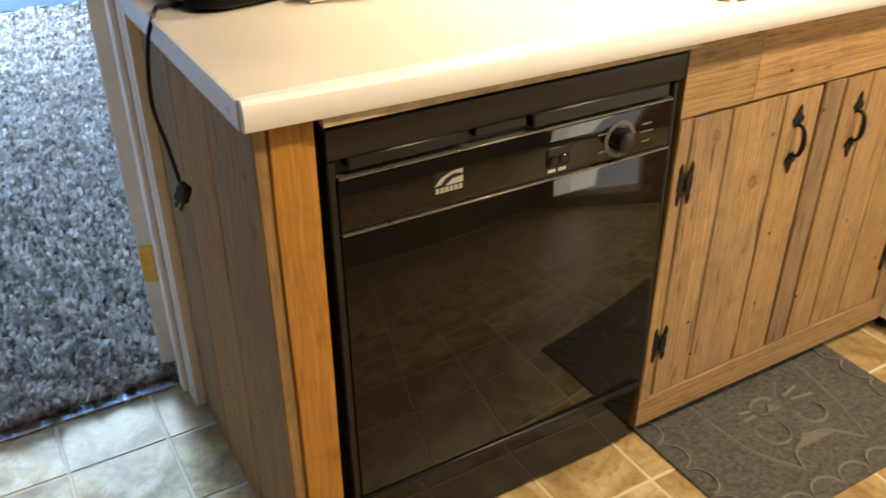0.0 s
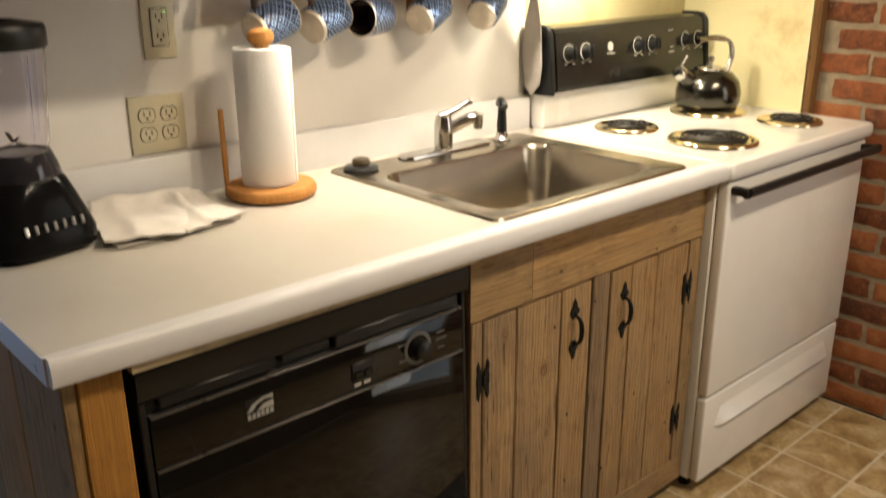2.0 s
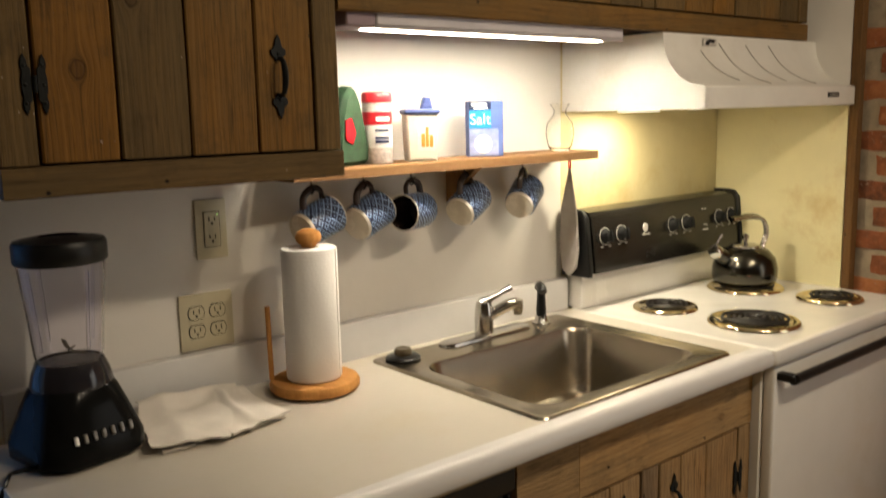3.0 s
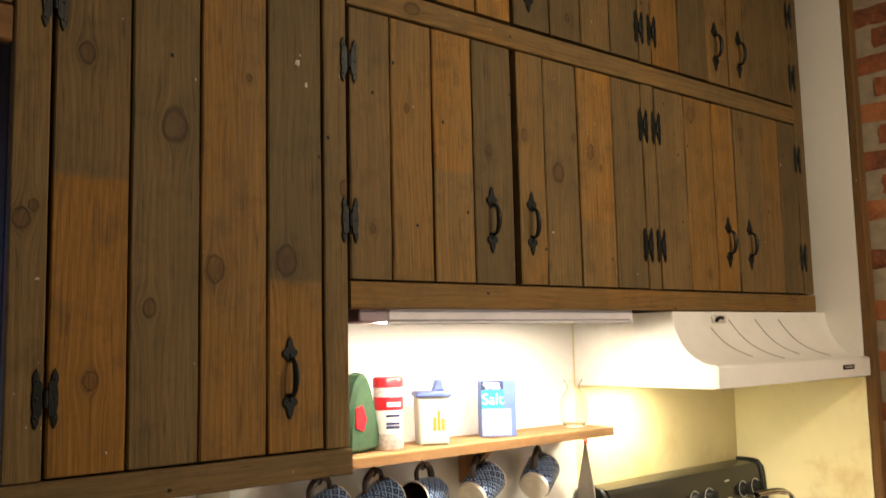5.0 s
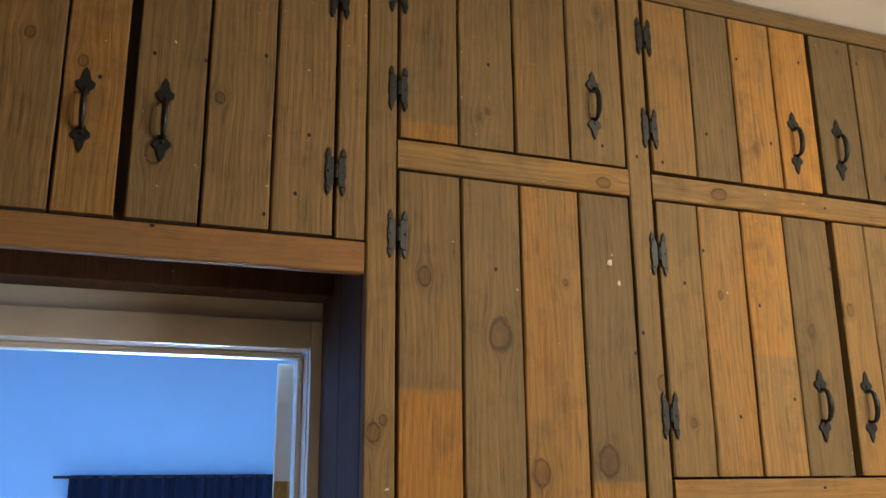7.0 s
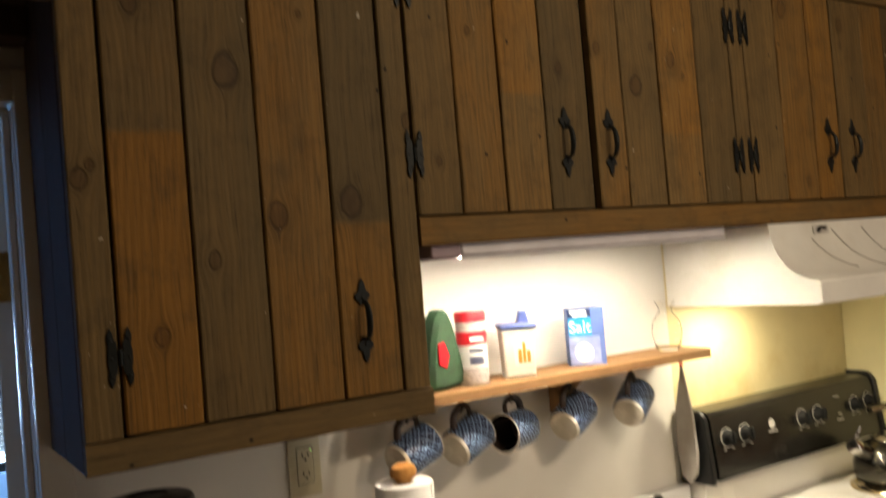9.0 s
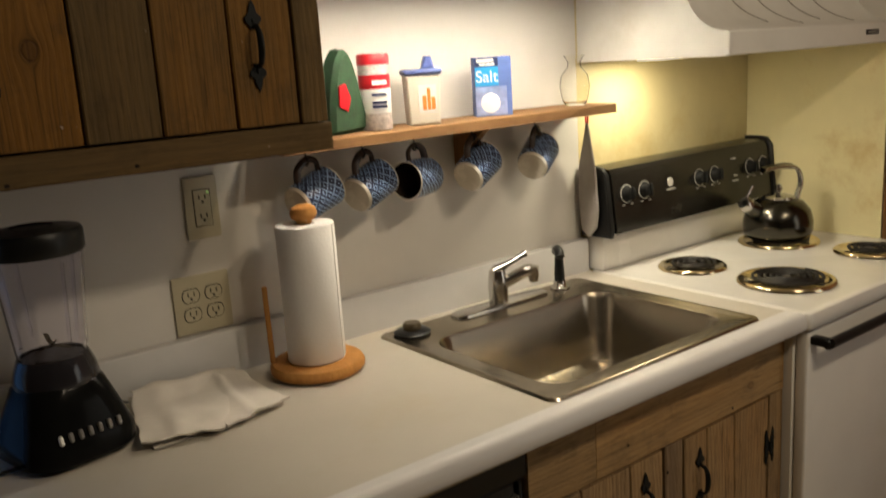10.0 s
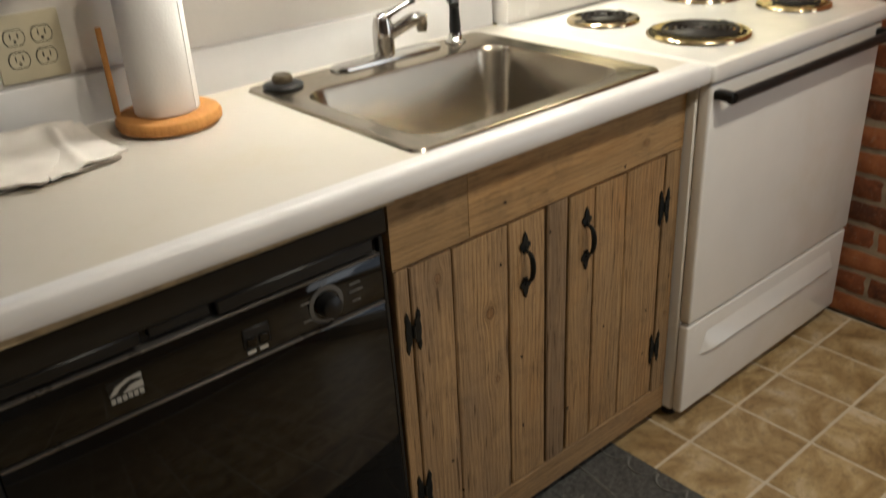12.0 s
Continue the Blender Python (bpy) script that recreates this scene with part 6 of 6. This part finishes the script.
for k in range(7):
    relief(arc_line(MX0 + 0.050 + 0.0830 * k, MY0 + 0.012, 0.038, 0.034, 0, 180))
for k in range(4):
    relief(arc_line(MX0 + 0.012, MY0 + 0.075 + 0.080 * k, 0.034, 0.037, -90, 90))
    relief(arc_line(MX1 - 0.012, MY0 + 0.075 + 0.080 * k, 0.034, 0.037, 90, 270))
for pts in (curve_points([(0.952, -0.545, 0), (0.956, -0.64, 0), (0.968, -0.74, 0), (1.013, -0.816, 0), (1.022, -0.832, 0)], 5), curve_points([(1.280, -0.545, 0), (1.268, -0.64, 0), (1.250, -0.72, 0), (1.211, -0.834, 0)], 5),
            curve_points([(1.211, -0.834, 0), (1.166, -0.782, 0), (1.127, -0.766, 0), (1.051, -0.784, 0), (1.022, -0.832, 0)], 5)):
    relief([(p.x, p.y) for p in pts])
relief(arc_line(1.053, -0.718, 0.037, 0.040, 150, 380))
relief(arc_line(1.174, -0.716, 0.036, 0.034, 150, 400))
relief(arc_line(1.098, -0.655, 0.034, 0.024, 20, 300))
for x, y, x2, y2 in ((1.030, -0.645, 1.064, -0.653), (1.022, -0.668, 1.060, -0.668), (1.160, -0.652, 1.214, -0.640), (1.168, -0.668, 1.226, -0.676), (1.150, -0.638, 1.180, -0.606)):
    relief([(x, y), (x2, y2)])


def raised(corners, thick=0.0022):
    b = bmesh.new()
    lo = [b.verts.new((x, y, 0.0058)) for x, y in corners]
    hi = [b.verts.new((x, y, 0.006 + thick)) for x, y in corners]
    b.faces.new(hi)
    for i in range(len(lo)):
        j = (i + 1) % len(lo)
        b.faces.new((lo[i], lo[j], hi[j], hi[i]))
    bmesh.ops.recalc_face_normals(b, faces=b.faces)
    part("relief_patch", b, MAT_LINE, mat_)


raised([(1.101, -0.754), (1.064, -0.785), (1.168, -0.786)])
raised([(1.108, -0.652), (1.090, -0.674), (1.133, -0.678)])

# ---- floor tiles ----
floor = slab("floor", -2.3, BRICK_X, -3.4, 0.075, -0.05, -0.0012, GROUT, "brown slate-look vinyl tile floor with pale joints", "floor")
tb = bmesh.new()
h = 0.0972
vs = [tb.verts.new(p) for p in ((-h, -h, -0.002), (h, -h, -0.002), (h, h, -0.002), (-h, h, -0.002), (-h + 0.0018, -h + 0.0018, 0), (h - 0.0018, -h + 0.0018, 0), (h - 0.0018, h - 0.0018, 0), (-h + 0.0018, h - 0.0018, 0))]
tb.faces.new(vs[4:])
for i in range(4):
    j = (i + 1) % 4
    tb.faces.new((vs[i], vs[j], vs[4 + j], vs[4 + i]))
tile_me = bpy.data.meshes.new("tile")
tb.to_mesh(tile_me)
tb.free()
tile_me.materials.append(TILE)
STEP = 0.2005
rest = []
for i in range(-21, 12):
    for j in range(-15, 4):
        cx_, cy_ = 0.742 + STEP * (i + 0.5), -0.690 + STEP * (j + 0.5)
        if not (-2.25 < cx_ < BRICK_X - 0.02 and -3.35 < cy_ < 0.02):
            continue
        if cx_ > -1.1 and cy_ > -2.5:
            linked("tile", tile_me, floor, at=(cx_, cy_, 0.0), turn=(0, 0, 90 * ((i * 7 + j * 3) % 4)))
        else:
            rest.append((cx_, cy_))
rv, rf = [], []
for cx_, cy_ in rest:
    n0 = len(rv)
    rv += [(cx_ - h, cy_ - h, 0), (cx_ + h, cy_ - h, 0), (cx_ + h, cy_ + h, 0), (cx_ - h, cy_ + h, 0)]
    rf.append((n0, n0 + 1, n0 + 2, n0 + 3))
me = bpy.data.meshes.new("tiles_far")
me.from_pydata(rv, [], rf)
me.materials.append(TILE)
tagged(linked("far_tiles", me, floor), kind="stuff")

# ---- brick wall ----
eb = box(BRICK_X + 0.006, BRICK_X + 0.15, -1.68, 0.0, 0, CEIL)
box(BRICK_X + 0.006, BRICK_X + 0.15, -3.5, -2.72, 0, CEIL, bm=eb)
box(BRICK_X + 0.006, BRICK_X + 0.15, -2.72, -1.68, 0, 0.1, bm=eb)
box(BRICK_X + 0.006, BRICK_X + 0.15, -2.72, -1.68, 2.02, CEIL, bm=eb)
bw_ = setting(part("wall_east", eb, MORTAR), "old red brick wall with crumbling mortar", "brick wall")


def brick_mesh(seed, l=0.193, hgt=0.056):
    r = random.Random(seed)
    b = bmesh.new()
    nx, nz = 6, 3
    g = {}
    for i in range(nx + 1):
        for k in range(nz + 1):
            e = i in (0, nx) or k in (0, nz)
            y = -l / 2 + l * i / nx + (r.uniform(-0.004, 0.004) if e else 0)
            z = -hgt / 2 + hgt * k / nz + (r.uniform(-0.003, 0.003) if e else 0)
            g[i, k] = b.verts.new((r.uniform(0.001, 0.005) if e else -r.uniform(0.0, 0.003), y, z))
    for i in range(nx):
        for k in range(nz):
            b.faces.new((g[i, k], g[i, k + 1], g[i + 1, k + 1], g[i + 1, k]))
    rim = [e for e in b.edges if e.is_boundary]
    ex = bmesh.ops.extrude_edge_only(b, edges=rim)
    for v in ex["geom"]:
        if isinstance(v, bmesh.types.BMVert):
            v.co.x = 0.012
    bmesh.ops.recalc_face_normals(b, faces=b.faces)
    m = bpy.data.meshes.new("brick")
    b.to_mesh(m)
    b.free()
    m.materials.append(BRICK)
    smooth(m, 50)
    return m


BRICKS = [brick_mesh(s) for s in range(6)]
HALF = [brick_mesh(s + 20, 0.088) for s in range(3)]
rr = random.Random(8)
zc, row, far_v = 0.036, 0, []
while zc < CEIL - 0.03:
    y = -0.40 - (0.104 if row % 2 else 0.0)
    header = row % 6 == 5
    while y > -3.35:
        l = 0.104 if header else 0.2085
        cy_ = y - l / 2
        if y > -1.25:
            linked("brick", (HALF if header else BRICKS)[rr.randrange(3 if header else 6)], bw_, at=(BRICK_X + rr.uniform(-0.002, 0.003), cy_, zc + rr.uniform(-0.0015, 0.0015)), turn=(rr.uniform(-0.8, 0.8), 0, 0))
        elif not (-2.83 < cy_ < -1.57 and zc < 2.06):
            far_v.append((cy_, zc, l - 0.0105))
        y -= l
    zc += 0.0735
    row += 1
rv, rf = [], []
for cy_, z_, l in far_v:
    n0 = len(rv)
    rv += [(BRICK_X + x, cy_ + s * l / 2, z_ + t * 0.030) for x in (0.0, 0.008) for s, t in ((-1, -1), (-1, 1), (1, 1), (1, -1))]
    rf += [(n0, n0 + 1, n0 + 2, n0 + 3)] + [(n0 + i, n0 + (i + 1) % 4, n0 + 4 + (i + 1) % 4, n0 + 4 + i) for i in range(4)]
me = bpy.data.meshes.new("bricks_far")
me.from_pydata(rv, [], rf)
me.materials.append(BRICK)
tagged(linked("far_bricks", me, bw_), kind="stuff")
